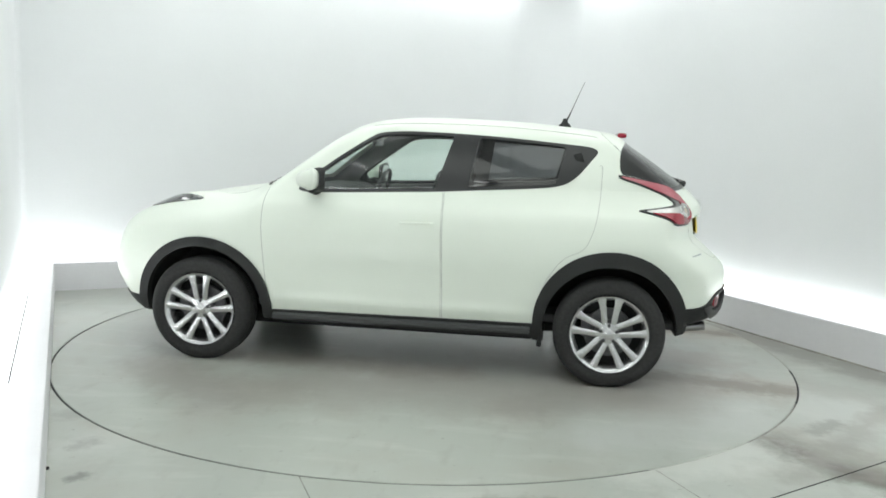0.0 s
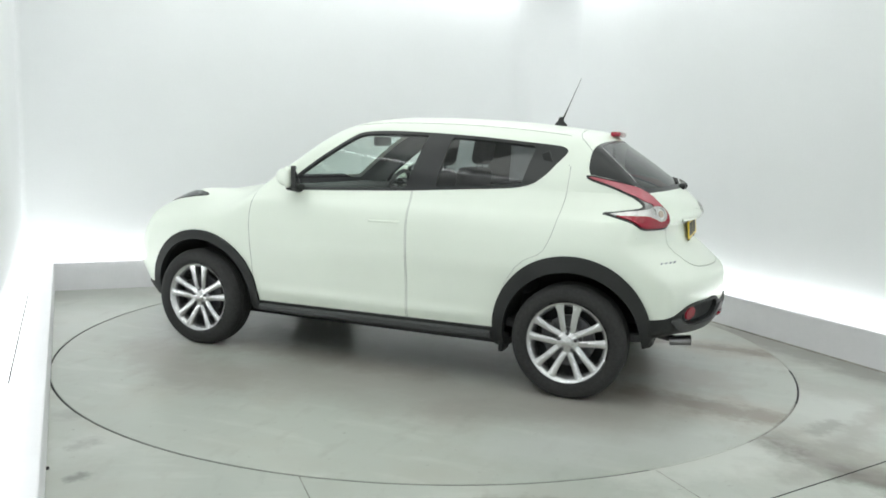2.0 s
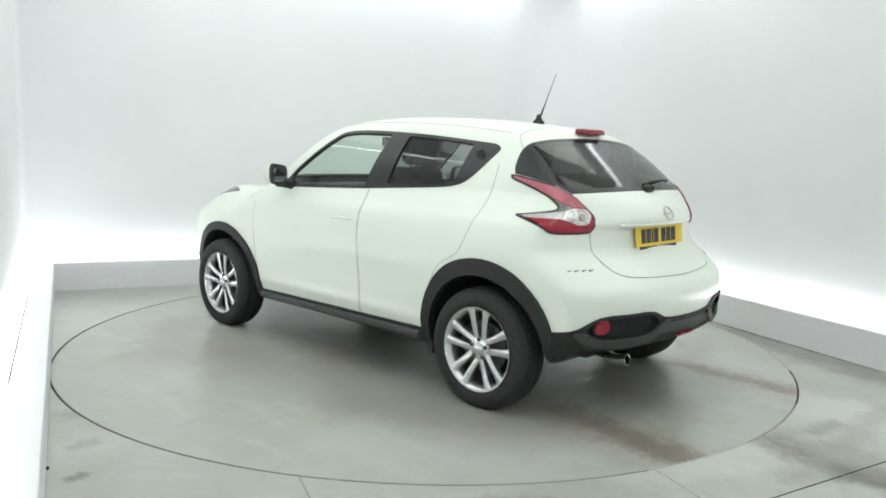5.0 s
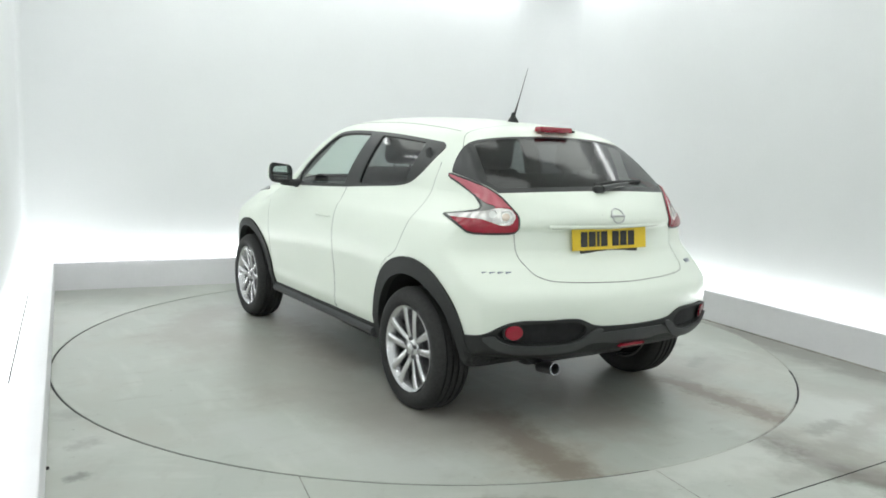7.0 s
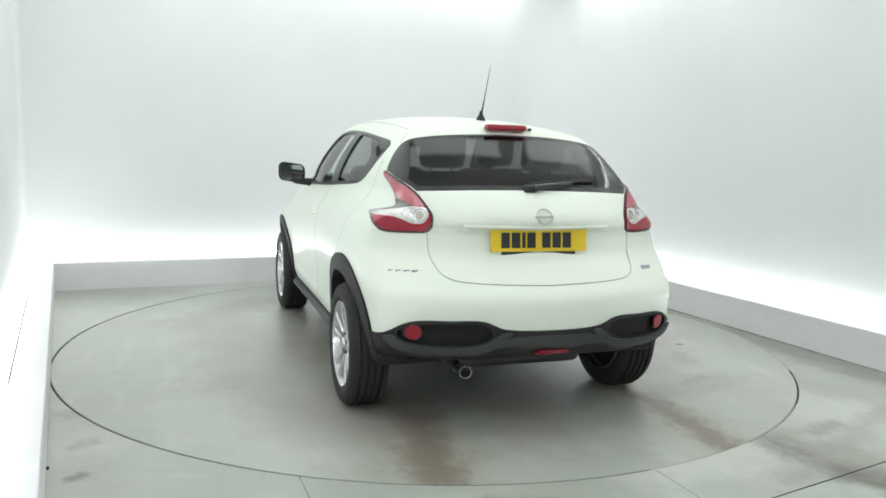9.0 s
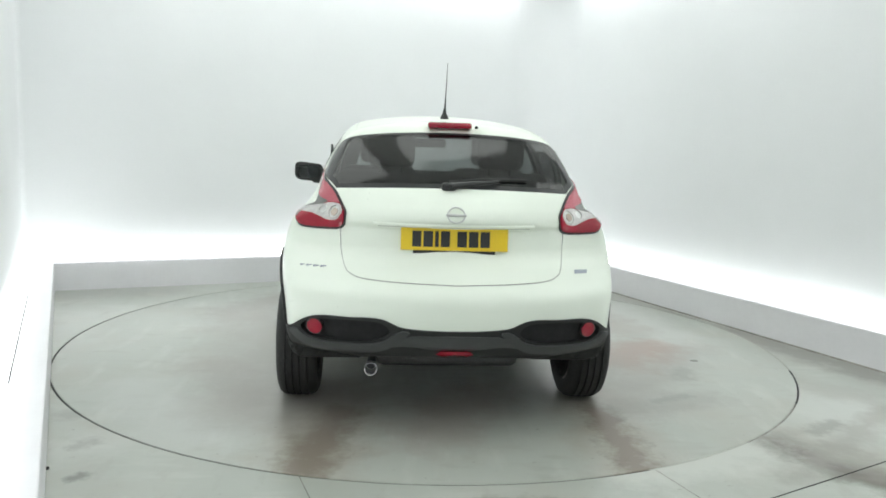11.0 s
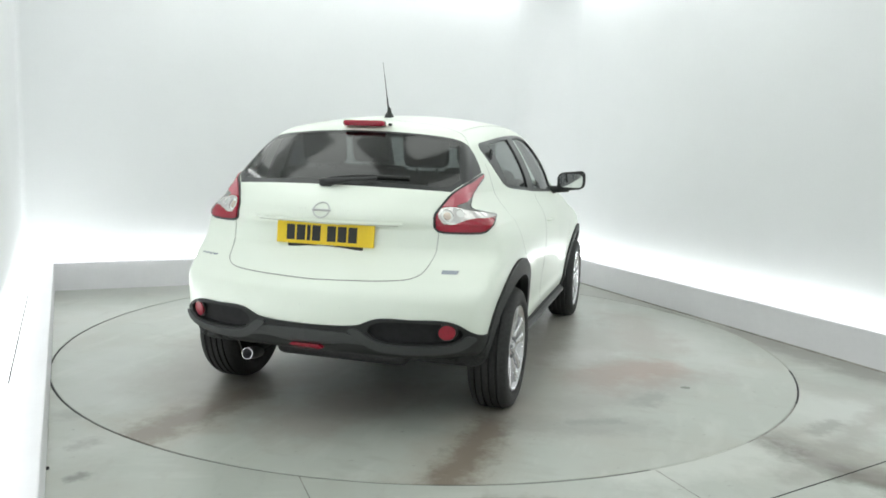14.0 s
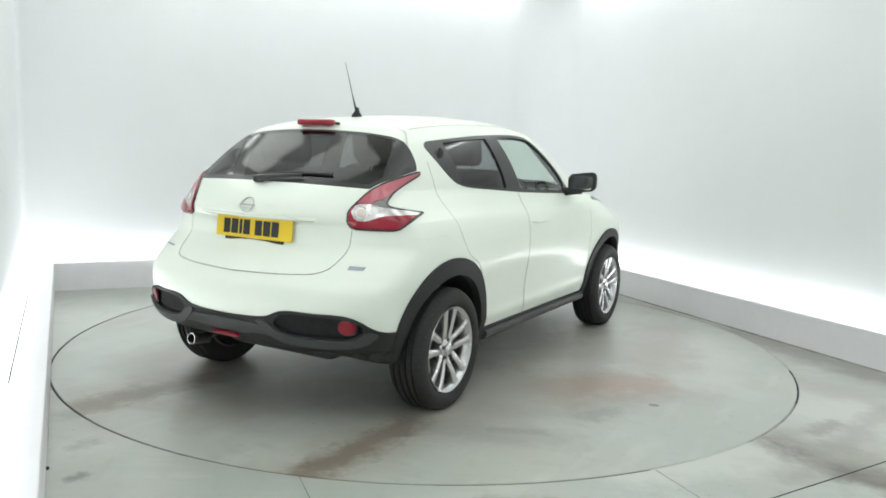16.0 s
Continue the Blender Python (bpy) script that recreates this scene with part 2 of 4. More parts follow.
def lathe(profile, steps=48, close=False, bm=None):
    """Turn (radius, y) points round the y axis."""
    bm = bm or bmesh.new()
    rings = []
    for k in range(steps):
        a = 2 * math.pi * k / steps
        rings.append([bm.verts.new((r * math.cos(a), y, r * math.sin(a))) for r, y in profile])
    n = len(profile)
    for k in range(steps):
        a, b = rings[k], rings[(k + 1) % steps]
        for j in range(n if close else n - 1):
            bm.faces.new((a[j], a[(j + 1) % n], b[(j + 1) % n], b[j]))
    return bm


def tube(points, radius, steps=10, bm=None, taper=None):
    bm = bm or bmesh.new()
    pts = [Vector(q) for q in points]
    rings = []
    for i, q in enumerate(pts):
        d = (pts[min(i + 1, len(pts) - 1)] - pts[max(i - 1, 0)]).normalized()
        a = d.cross(Vector((0, 0, 1)) if abs(d.z) < 0.9 else Vector((1, 0, 0))).normalized()
        b = d.cross(a)
        r = taper[i] if taper else radius
        rings.append([bm.verts.new(q + r * (math.cos(t) * a + math.sin(t) * b)) for t in (2 * math.pi * k / steps for k in range(steps))])
    for a, b in zip(rings, rings[1:]):
        for k in range(steps):
            bm.faces.new((a[k], a[(k + 1) % steps], b[(k + 1) % steps], b[k]))
    bm.faces.new(rings[0])
    bm.faces.new(list(reversed(rings[-1])))
    return bm


# ---- the room: a rectangle turned 24 degrees ----
TURN = Matrix.Rotation(radians(24.0), 4, "Z")
U0, U1, V0, V1 = -2.489, 2.53, -6.2, 2.60      # inner faces of the kerbs
LEAN = 0.0209      # the west side is slightly out of square
GAP, KERB_H, ROOM_H = 0.25, 0.25, 3.12
DISC_R, SLOT = 2.437, 0.013


def square(bm):
    """Turn to the room's axes; what stands along the west side follows its lean."""
    for v in bm.verts:
        if v.co.x < U0 + 0.1:
            v.co.x += (V1 - v.co.y) * LEAN
    bmesh.ops.transform(bm, matrix=TURN, verts=bm.verts)


def room_part(name, bm, mat, label, kind="structure", category="", parent=None):
    square(bm)
    ob = part(name, bm, mat, parent, label)
    return tagged(ob, kind=kind, category=category)


def build_room():
    # floor with the round pit for the turntable
    bm = bmesh.new()
    n = 180
    inner, low, outer = [], [], []
    for k in range(n):
        a = 2 * math.pi * k / n
        c, s = math.cos(a), math.sin(a)
        r = DISC_R + SLOT
        inner.append(bm.verts.new((r * c, r * s, 0)))
        low.append(bm.verts.new((r * c, r * s, -0.05)))
        ca, sa = math.cos(a - radians(24)), math.sin(a - radians(24))
        e = 1e9
        for lim, w in ((U1 + 0.05, ca), (U0 - 0.05, ca), (V1 + 0.05, sa), (-3.0, sa)):
            if lim * w > 1e-6:
                e = min(e, lim / w)
        outer.append(bm.verts.new((e * c, e * s, 0)))
    for k in range(n):
        j = (k + 1) % n
        bm.faces.new((inner[k], outer[k], outer[j], inner[j]))
        bm.faces.new((low[k], inner[k], inner[j], low[j]))
    bmesh.ops.contextual_create(bm, geom=low)
    # the rest of the floor, behind the camera
    q = [bm.verts.new(TURN @ Vector(v)) for v in ((U0 - 0.05, -3.0, 0), (U1 + 0.05, -3.0, 0), (U1 + 0.05, V0 - 0.3, 0), (U0 - 0.05, V0 - 0.3, 0))]
    bm.faces.new(q)
    # the straight strip's corners
    for cu, cv in ((U0 - 0.05, V1 + 0.05), (U1 + 0.05, V1 + 0.05), (U0 - 0.05, -3.0), (U1 + 0.05, -3.0)):
        p = TURN @ Vector((cu, cv, 0))
        a = math.atan2(p.y, p.x) % (2 * math.pi)
        k = int(a / (2 * math.pi) * n)
        f = bm.verts.new(p)
        bm.faces.new((outer[k], f, outer[(k + 1) % n]))
    floor = part("floor", bm, M_FLOOR, None, "worn grey-green painted concrete floor with scuffs")
    tagged(floor, kind="structure")
    # joints in the floor paint
    for a, b, half, dark in (((1.10, -2.68), (2.22, -2.02), 0.003, M_JOINT), ((-0.522, -2.385), (-0.44, -2.60), 0.002, M_GRIME),
                             ((1.02, -2.235), (1.13, -2.52), 0.0016, M_GRIME)):
        a, b = Vector((*a, 0.0012)), Vector((*b, 0.0012))
        d = (b - a).normalized()
        w = Vector((-d.y, d.x, 0)) * half
        bm = bmesh.new()
        vs = [bm.verts.new(v) for v in (a + w, a - w, b - w, b + w)]
        top = bm.faces.new(vs)
        bmesh.ops.extrude_face_region(bm, geom=[top])
        for v in vs:
            v.co.z = -0.002
        part("floor_joint", bm, dark, floor)
    # the ring slot round the turntable: open and dark, or filled in a pale floor tone, arc by arc
    for a0, a1, mat, text, top in ((-212, -66, M_JOINT, "dark open slot", -0.004), (-314, -212, M_GRIME, "grimy slot", -0.003), (19, 46, M_JOINT, "dark open slot", -0.004),
                                   (-13, 19, M_PALE_FILL, "pale filled slot", -0.0012), (-31, -13, M_JOINT, "dark open slot", -0.004),
                                   (-50, -31, M_GRIME, "grimy slot", -0.003), (-66, -50, M_PALE_FILL, "pale filled slot", -0.0012)):
        bm = bmesh.new()
        steps = max(6, int((a1 - a0) / 2))
        rows = []
        for k in range(steps + 1):
            a = radians(a0 + (a1 - a0) * k / steps)
            rows.append([bm.verts.new((r * math.cos(a), r * math.sin(a), z)) for r, z in ((DISC_R + 0.001, top), (DISC_R + SLOT - 0.001, top), (DISC_R + SLOT - 0.001, -0.03), (DISC_R + 0.001, -0.03))])
        for p, q in zip(rows, rows[1:]):
            for k in range(4):
                bm.faces.new((p[k], p[(k + 1) % 4], q[(k + 1) % 4], q[k]))
        bm.faces.new(rows[0])
        bm.faces.new(rows[-1])
        part("slot_filling", bm, mat, floor, text)
    # walls, thick, outside the light slot
    t = 0.2
    x0, x1, y0, y1 = U0 - GAP, U1 + GAP, V0, V1 + GAP
    cx, cy = (x0 + x1) / 2, (y0 + y1) / 2
    for name, size, at in (("wall_north", (x1 - x0 + 2 * t, t, ROOM_H + 0.3), (cx, y1 + t / 2, ROOM_H / 2)),
                           ("wall_south", (x1 - x0 + 2 * t, t, ROOM_H + 0.3), (cx, y0 - t / 2, ROOM_H / 2)),
                           ("wall_west", (t, y1 - y0, ROOM_H + 0.3), (x0 - t / 2, cy, ROOM_H / 2)),
                           ("wall_east", (t, y1 - y0, ROOM_H + 0.3), (x1 + t / 2, cy, ROOM_H / 2))):
        room_part(name, box(size, at), M_WALL, "plain matt white studio wall lit from below")
    room_part("ceiling", box((x1 - x0 + 2 * t, y1 - y0 + 2 * t, 0.1), (cx, cy, ROOM_H + 0.2)), M_CEIL, "plain white studio ceiling")
    # rounded corner fillets between the walls
    for ux, vy, a0 in ((x1, y1, 0), (x0, y1, 90)):
        rad = 0.50 if a0 == 0 else 0.05
        sx = -1 if a0 == 0 else 1
        bm = bmesh.new()
        lo, hi = [], []
        for k in range(13):
            a = radians(90 * k / 12)
            u = ux + sx * (rad - rad * math.sin(a))
            v = vy - (rad - rad * math.cos(a))
            lo.append(bm.verts.new((u, v - 0.001, 0.0)))
            hi.append(bm.verts.new((u, v - 0.001, ROOM_H + 0.15)))
        for k in range(12):
            bm.faces.new((lo[k], lo[k + 1], hi[k + 1], hi[k]))
        ob = room_part("trim_corner", bm, M_WALL, "rounded white wall corner")
        ob.data.polygons.foreach_set("use_smooth", [True] * len(ob.data.polygons))
    # kerbs with a chamfered top, and the light strip behind each
    kt = 0.155
    kerbs = (("kerb_north", (U1 - U0 + 2 * kt, kt, KERB_H), ((U0 + U1) / 2, V1 + kt / 2, KERB_H / 2 - 0.0)),
             ("kerb_east", (kt, V1 - V0, KERB_H), (U1 + kt / 2, (V0 + V1) / 2, KERB_H / 2)),
             ("kerb_west", (kt, V1 - V0, KERB_H), (U0 - kt / 2, (V0 + V1) / 2, KERB_H / 2)))
    for name, size, at in kerbs:
        bm = box((size[0], size[1], size[2] + 0.02), (at[0], at[1], at[2] - 0.01), 0.006, 2)
        room_part(name, bm, M_KERB, "low pale grey kerb round the turntable floor")
    # grimy joint along the foot of the east kerb, and a bolt head beside the west one
    bm = box((0.022, V1 + 3.4, 0.008), (U1 - 0.010, (V1 - 3.4) / 2, 0.002), 0.003, 1)
    room_part("trim_kerb_joint", bm, M_GRIME, "grimy dark joint along the foot of the kerb")
    bm = box((0.006, 2.5, 0.006), (U0 - kt + 0.001, 0.15, KERB_H + 0.001))
    room_part("trim_strip_gap", bm, M_JOINT, "thin dark gap between kerb and light strip")
    bolt = new("floor_bolt")
    tagged(bolt, "small dark bolt head in the floor beside the kerb", "bolt")
    bm = bmesh.new()
    bmesh.ops.create_cone(bm, cap_ends=True, segments=6, radius1=0.007, radius2=0.006, depth=0.010, matrix=Matrix.Translation((-1.56, -2.39, 0.006)))
    part("head", bm, M_JOINT, bolt)
    w = GAP - kt
    strips = (((U1 - U0 + 2 * kt, w - 0.012, 0.05), ((U0 + U1) / 2, V1 + kt + w / 2 + 0.003, KERB_H + 0.006)),
              ((w - 0.012, V1 - V0, 0.05), (U1 + kt + w / 2 + 0.003, (V0 + V1) / 2, KERB_H + 0.006)),
              ((w - 0.012, V1 - V0, 0.05), (U0 - kt - w / 2 - 0.003, (V0 + V1) / 2, KERB_H + 0.006)))
    for size, at in strips:
        bm = box(size, at, 0.004, 1)
        square(bm)
        lamp = new("light_strip")
        tagged(lamp, "long white light strip glowing behind the kerb", "light strip", "light strips behind the kerb")
        part("diffuser", bm, M_STRIP, lamp)
        bm = box((size[0], size[1], KERB_H - 0.03), (at[0], at[1], (KERB_H - 0.03) / 2))
        square(bm)
        part("channel", bm, M_ALU, lamp)
    # strips along the top of the walls, stopping short of the corner; the south one is unseen, added as fill
    cove = (((4.2, 0.08, 0.03), (U1 - 0.25 - 2.1, V1 + 0.08, ROOM_H + 0.02)), ((0.08, 6.4, 0.03), (U1 + 0.08, V1 - 0.25 - 3.2, ROOM_H + 0.02)),
            ((0.08, 6.4, 0.03), (U0 - 0.08, V1 - 0.25 - 3.2, ROOM_H + 0.02)), ((4.2, 0.08, 0.03), ((U0 + U1) / 2, V0 + 0.2, ROOM_H + 0.02)))
    for size, at in cove:
        bm = box(size, at, 0.004, 1)
        square(bm)
        lamp = new("cove_light")
        tagged(lamp, "white light strip along the top of the wall, unseen added fill on the south side", "light strip", "light strips under the ceiling")
        part("diffuser", bm, M_COVE, lamp)
        bm = box((size[0] + 0.02, size[1] + 0.02, 0.12), (at[0], at[1], at[2] + 0.078), 0.004, 1)
        square(bm)
        part("housing", bm, M_ALU, lamp)
    # ceiling panels
    for i in range(3):
        for j in range(4):
            u, v = -1.6 + i * 1.6, 1.7 - j * 1.9
            lamp = new("ceiling_light")
            tagged(lamp, "square white ceiling light panel", "ceiling light", "ceiling light panels")
            bm = box((1.2, 1.2, 0.02), (u, v, ROOM_H + 0.11))
            bmesh.ops.transform(bm, matrix=TURN, verts=bm.verts)
            part("diffuser", bm, M_PANEL, lamp)
            bm = box((1.26, 1.26, 0.04), (u, v, ROOM_H + 0.135), 0.005, 1)
            bmesh.ops.transform(bm, matrix=TURN, verts=bm.verts)
            part("frame", bm, M_ALU, lamp)


build_room()


def build_turntable():
    bm = bmesh.new()
    n = 180
    inner = DISC_R - 0.02
    top = [bm.verts.new((inner * math.cos(2 * math.pi * k / n), inner * math.sin(2 * math.pi * k / n), 0)) for k in range(n)]
    low = [bm.verts.new((v.co.x, v.co.y, -0.045)) for v in top]
    bm.faces.new(top)
    bm.faces.new(list(reversed(low)))
    for k in range(n):
        j = (k + 1) % n
        bm.faces.new((top[k], low[k], low[j], top[j]))
    ob = part("turntable", bm, M_TABLE, None, "round grey-green turntable with tyre marks, flush with the floor")
    bm = bmesh.new()
    rows = [[bm.verts.new((r * math.cos(2 * math.pi * k / n), r * math.sin(2 * math.pi * k / n), z)) for k in range(n)]
            for r, z in ((inner, 0.0), (DISC_R - 0.003, 0.0), (DISC_R, -0.002), (DISC_R, -0.045), (inner, -0.045))]
    for a, b in zip(rows, rows[1:]):
        for k in range(n):
            j = (k + 1) % n
            bm.faces.new((a[k], b[k], b[j], a[j]))
    part("edge_band", bm, M_TABLE, ob, "worn rounded edge of the turntable")
    return tagged(ob, category="turntable")


turntable = build_turntable()

# ---- the car: x forward, y to its left, z up, origin on the ground between the axles ----
car = new("car")
tagged(car, "pearl white compact crossover with black wheel arches, on the turntable", "car")
HALF_BASE, HUB_Z, TYRE_R = 1.265, 0.325, 0.327


def table(pairs):
    """A smooth curve through (position, value) pairs, as a function of an array."""
    xs = np.array([q[0] for q in pairs], float)
    ys = np.array([q[1] for q in pairs], float)
    fine = np.linspace(xs[0], xs[-1], 600)
    d = np.diff(ys) / np.diff(xs)
    m = np.concatenate([[d[0]], (d[:-1] + d[1:]) / 2, [d[-1]]])
    m[1:-1] = np.where(d[:-1] * d[1:] <= 0, 0, m[1:-1])
    k = np.clip(np.searchsorted(xs, fine, side="right") - 1, 0, len(xs) - 2)
    h = xs[k + 1] - xs[k]
    t = (fine - xs[k]) / h
    val = ((2 * t**3 - 3 * t**2 + 1) * ys[k] + (t**3 - 2 * t**2 + t) * h * m[k]
           + (-2 * t**3 + 3 * t**2) * ys[k + 1] + (t**3 - t**2) * h * m[k + 1])
    return lambda a: np.interp(a, fine, val)


side_w = table([(0.15, 0.74), (0.30, 0.805), (0.45, 0.835), (0.60, 0.845), (0.75, 0.855), (0.88, 0.85), (0.98, 0.825), (1.06, 0.775),
                (1.12, 0.745), (1.22, 0.715), (1.35, 0.655), (1.46, 0.585), (1.6, 0.48)])
roof_z = table([(-2.2, 1.40), (-1.6, 1.47), (-1.33, 1.497), (-1.19, 1.515), (-0.96, 1.54), (-0.57, 1.567), (-0.18, 1.575), (0.14, 1.565),
                (0.34, 1.53), (0.46, 1.475), (0.63, 1.365), (0.79, 1.255), (0.96, 1.14), (1.1, 1.09), (1.28, 1.06), (1.6, 1.0),
                (1.85, 0.93), (2.0, 0.84), (2.12, 0.74), (2.3, 0.5)])
rear_x = table([(0.10, -1.78), (0.25, -1.90), (0.38, -1.985), (0.50, -2.02), (0.62, -2.03), (0.69, -2.015), (0.745, -1.962), (0.80, -1.900),
                (0.85, -1.842), (0.88, -1.822), (0.91, -1.816), (0.985, -1.806), (1.01, -1.80), (1.10, -1.755), (1.165, -1.712), (1.30, -1.555), (1.45, -1.36), (1.49, -1.325), (1.6, -1.30)])
front_x = table([(0.1, 1.8), (0.2, 1.87), (0.3, 1.985), (0.4, 2.06), (0.5, 2.112), (0.58, 2.12), (0.7, 2.09), (0.85, 2.02), (1.0, 1.9), (1.6, 1.2)])
floor_z = table([(-2.2, 0.42), (-1.98, 0.395), (-1.8, 0.36), (-1.64, 0.31), (-1.5, 0.28), (1.62, 0.268), (1.9, 0.25), (2.2, 0.27)])
brow = table([(0.3, 0.0), (0.972, 0.0), (0.985, 0.012), (1.000, 0.045), (1.014, 0.066), (1.03, 0.077), (1.06, 0.082), (1.11, 0.070), (1.16, 0.046), (1.25, 0.030), (1.36, 0.012), (1.45, 0.0), (1.7, 0.0)])
plan_taper = table([(-2.2, 0.12), (-1.9, 0.065), (-1.5, 0.02), (-1.0, 0.004), (-0.4, 0.0), (0.8, 0.0), (1.4, 0.012), (1.7, 0.045), (2.2, 0.16)])
cabin_taper = table([(-2.0, 0.09), (-1.4, 0.055), (-1.0, 0.022), (-0.4, 0.0), (0.2, 0.0), (0.8, 0.03), (1.4, 0.03), (2.2, 0.0)])


def body_f(x, y, z):
    s = np.abs(y)
    up = np.clip((z - 1.0) / 0.15, 0, 1)
    bulge = np.exp(-((x - 1.3) / 0.40) ** 2) * 0.032 + np.exp(-((x + 1.27) / 0.42) ** 2) * 0.036
    bulge = bulge * np.exp(-((z - 0.66) / 0.27) ** 2)
    hollow = 0.010 * np.exp(-((x + 0.1) / 0.75) ** 2) * np.exp(-((z - 0.52) / 0.16) ** 2)
    w = side_w(z) - plan_taper(x) * (1 - up) - cabin_taper(x) * up - plan_taper(x) * up * 0.5 + bulge - hollow
    crease = 0.010 * np.exp(-((z - 0.405) / 0.040) ** 2) * np.clip((0.95 - np.abs(x)) / 0.25, 0, 1)
    w = w + crease
    low = np.clip((1.25 - z) / 0.3, 0, 1)
    jut = brow(z) * np.clip(1 - (s / 0.60) ** 2, 0, 1)
    fields = (s - w,
              (z - roof_z(x) + 0.17 * s**2 + 0.10 * s**4 - 0.075 * np.exp(-((x - 1.45) / 0.30) ** 2 - ((s - 0.62) / 0.16) ** 2)) * 0.85,
              (rear_x(z) - jut + 0.24 * s**2 + 0.12 * s**4 + 0.05 * s**4 * low - x) * 0.85,
              x - front_x(z) + 0.30 * s**2 + 0.25 * s**4,
              floor_z(x) + 0.05 * np.clip((s - 0.45) / 0.3, 0, 1) * (x < -1.7) - z)
    k = 0.022
    top = np.maximum.reduce(fields)
    f = top + k * np.log(sum(np.exp((q - top) / k) for q in fields))
    return f


def body_grad(v, e=0.003):
    x, y, z = v.T
    g = np.stack([body_f(x + e, y, z) - body_f(x - e, y, z), body_f(x, y + e, z) - body_f(x, y - e, z),
                  body_f(x, y, z + e) - body_f(x, y, z - e)], 1) / (2 * e)
    return g


def surface_net(lo, hi, h):
    """The surface body_f = 0 as vertices, normals and triangles."""
    ax = [np.arange(a, b + h, h) for a, b in zip(lo, hi)]
    G = body_f(*np.meshgrid(*ax, indexing="ij"))
    S = G < 0
    n = np.array(G.shape) - 1
    acc, cnt = np.zeros((*n, 3)), np.zeros(n)
    corner = [(i, j, k) for i in (0, 1) for j in (0, 1) for k in (0, 1)]

    def cut_of(c):
        return tuple(slice(q, q + m) for q, m in zip(c, n))
    for a in corner:
        for d in range(3):
            if a[d]:
                continue
            b = tuple(q + (i == d) for i, q in enumerate(a))
            ga, gb = G[cut_of(a)], G[cut_of(b)]
            hit = S[cut_of(a)] != S[cut_of(b)]
            t = np.where(hit, ga / np.where(hit, ga - gb, 1), 0)
            for i in range(3):
                acc[..., i] += np.where(hit, a[i] + (t if i == d else 0), 0)
            cnt += hit
    use = cnt > 0
    ids = np.full(n, -1)
    ids[use] = np.arange(use.sum())
    cell = np.argwhere(use)
    V = (cell + acc[use] / cnt[use][:, None]) * h + np.array([a[0] for a in ax])
    quads = []
    for d in range(3):
        o1, o2 = (d + 1) % 3, (d + 2) % 3
        lo_, hi_ = [slice(1, -1)] * 3, [slice(1, -1)] * 3
        lo_[d], hi_[d] = slice(0, -1), slice(1, None)
        flip = S[tuple(lo_)] != S[tuple(hi_)]
        at = np.argwhere(flip)
        at[:, o1] += 1
        at[:, o2] += 1
        inside = S[tuple(at.T)]
        q = []
        for p1, p2 in ((1, 1), (0, 1), (0, 0), (1, 0)):
            c = at.copy()
            c[:, o1] -= p1
            c[:, o2] -= p2
            q.append(ids[tuple(c.T)])
        q = np.stack(q, 1)
        q[~inside] = q[~inside][:, ::-1]
        quads.append(q)
    Q = np.concatenate(quads)
    for _ in range(4):
        g = body_grad(V)
        f = body_f(*V.T)
        V = V - np.clip(f / np.maximum((g**2).sum(1), 0.05), -h / 2, h / 2)[:, None] * g
    N = body_grad(V)
    N /= np.linalg.norm(N, axis=1)[:, None]
    T = np.concatenate([Q[:, [0, 1, 2]], Q[:, [0, 2, 3]]])
    return V, N, T


CV, CN, SKIN = surface_net((-2.16, -1.0, 0.12), (2.24, 1.0, 1.68), 0.02)


def carve(T, rule):
    """Split triangles along rule(vertices) = 0: those inside (below 0) and the rest."""
    global CV, CN
    g = rule(CV)
    s = g[T] < 0
    k = s.sum(1)
    ins, out = [T[k == 3]], [T[k == 0]]
    mixed = T[(k == 1) | (k == 2)]
    if len(mixed):
        sm = g[mixed] < 0
        lone = np.where(sm.sum(1) == 1, sm.argmax(1), (~sm).argmax(1))
        r = np.arange(len(mixed))
        a, b, c = mixed[r, lone], mixed[r, (lone + 1) % 3], mixed[r, (lone + 2) % 3]
        key = np.concatenate([np.sort(np.stack([a, b], 1), 1), np.sort(np.stack([a, c], 1), 1)])
        uniq, inv = np.unique(key, axis=0, return_inverse=True)
        inv = inv.reshape(-1)
        g0, g1 = g[uniq[:, 0]], g[uniq[:, 1]]
        t = np.clip(g0 / (g0 - g1), 0.02, 0.98)[:, None]
        base = len(CV)
        CV = np.concatenate([CV, CV[uniq[:, 0]] * (1 - t) + CV[uniq[:, 1]] * t])
        nn = CN[uniq[:, 0]] * (1 - t) + CN[uniq[:, 1]] * t
        CN = np.concatenate([CN, nn / np.linalg.norm(nn, axis=1)[:, None]])
        ab, ac = base + inv[:len(mixed)], base + inv[len(mixed):]
        tip = np.stack([a, ab, ac], 1)
        rest = np.concatenate([np.stack([ab, b, c], 1), np.stack([ab, c, ac], 1)])
        alone_in = sm.sum(1) == 1
        two = np.concatenate([alone_in, alone_in])
        ins += [tip[alone_in], rest[~two]]
        out += [tip[~alone_in], rest[two]]
    return np.concatenate(ins), np.concatenate(out)


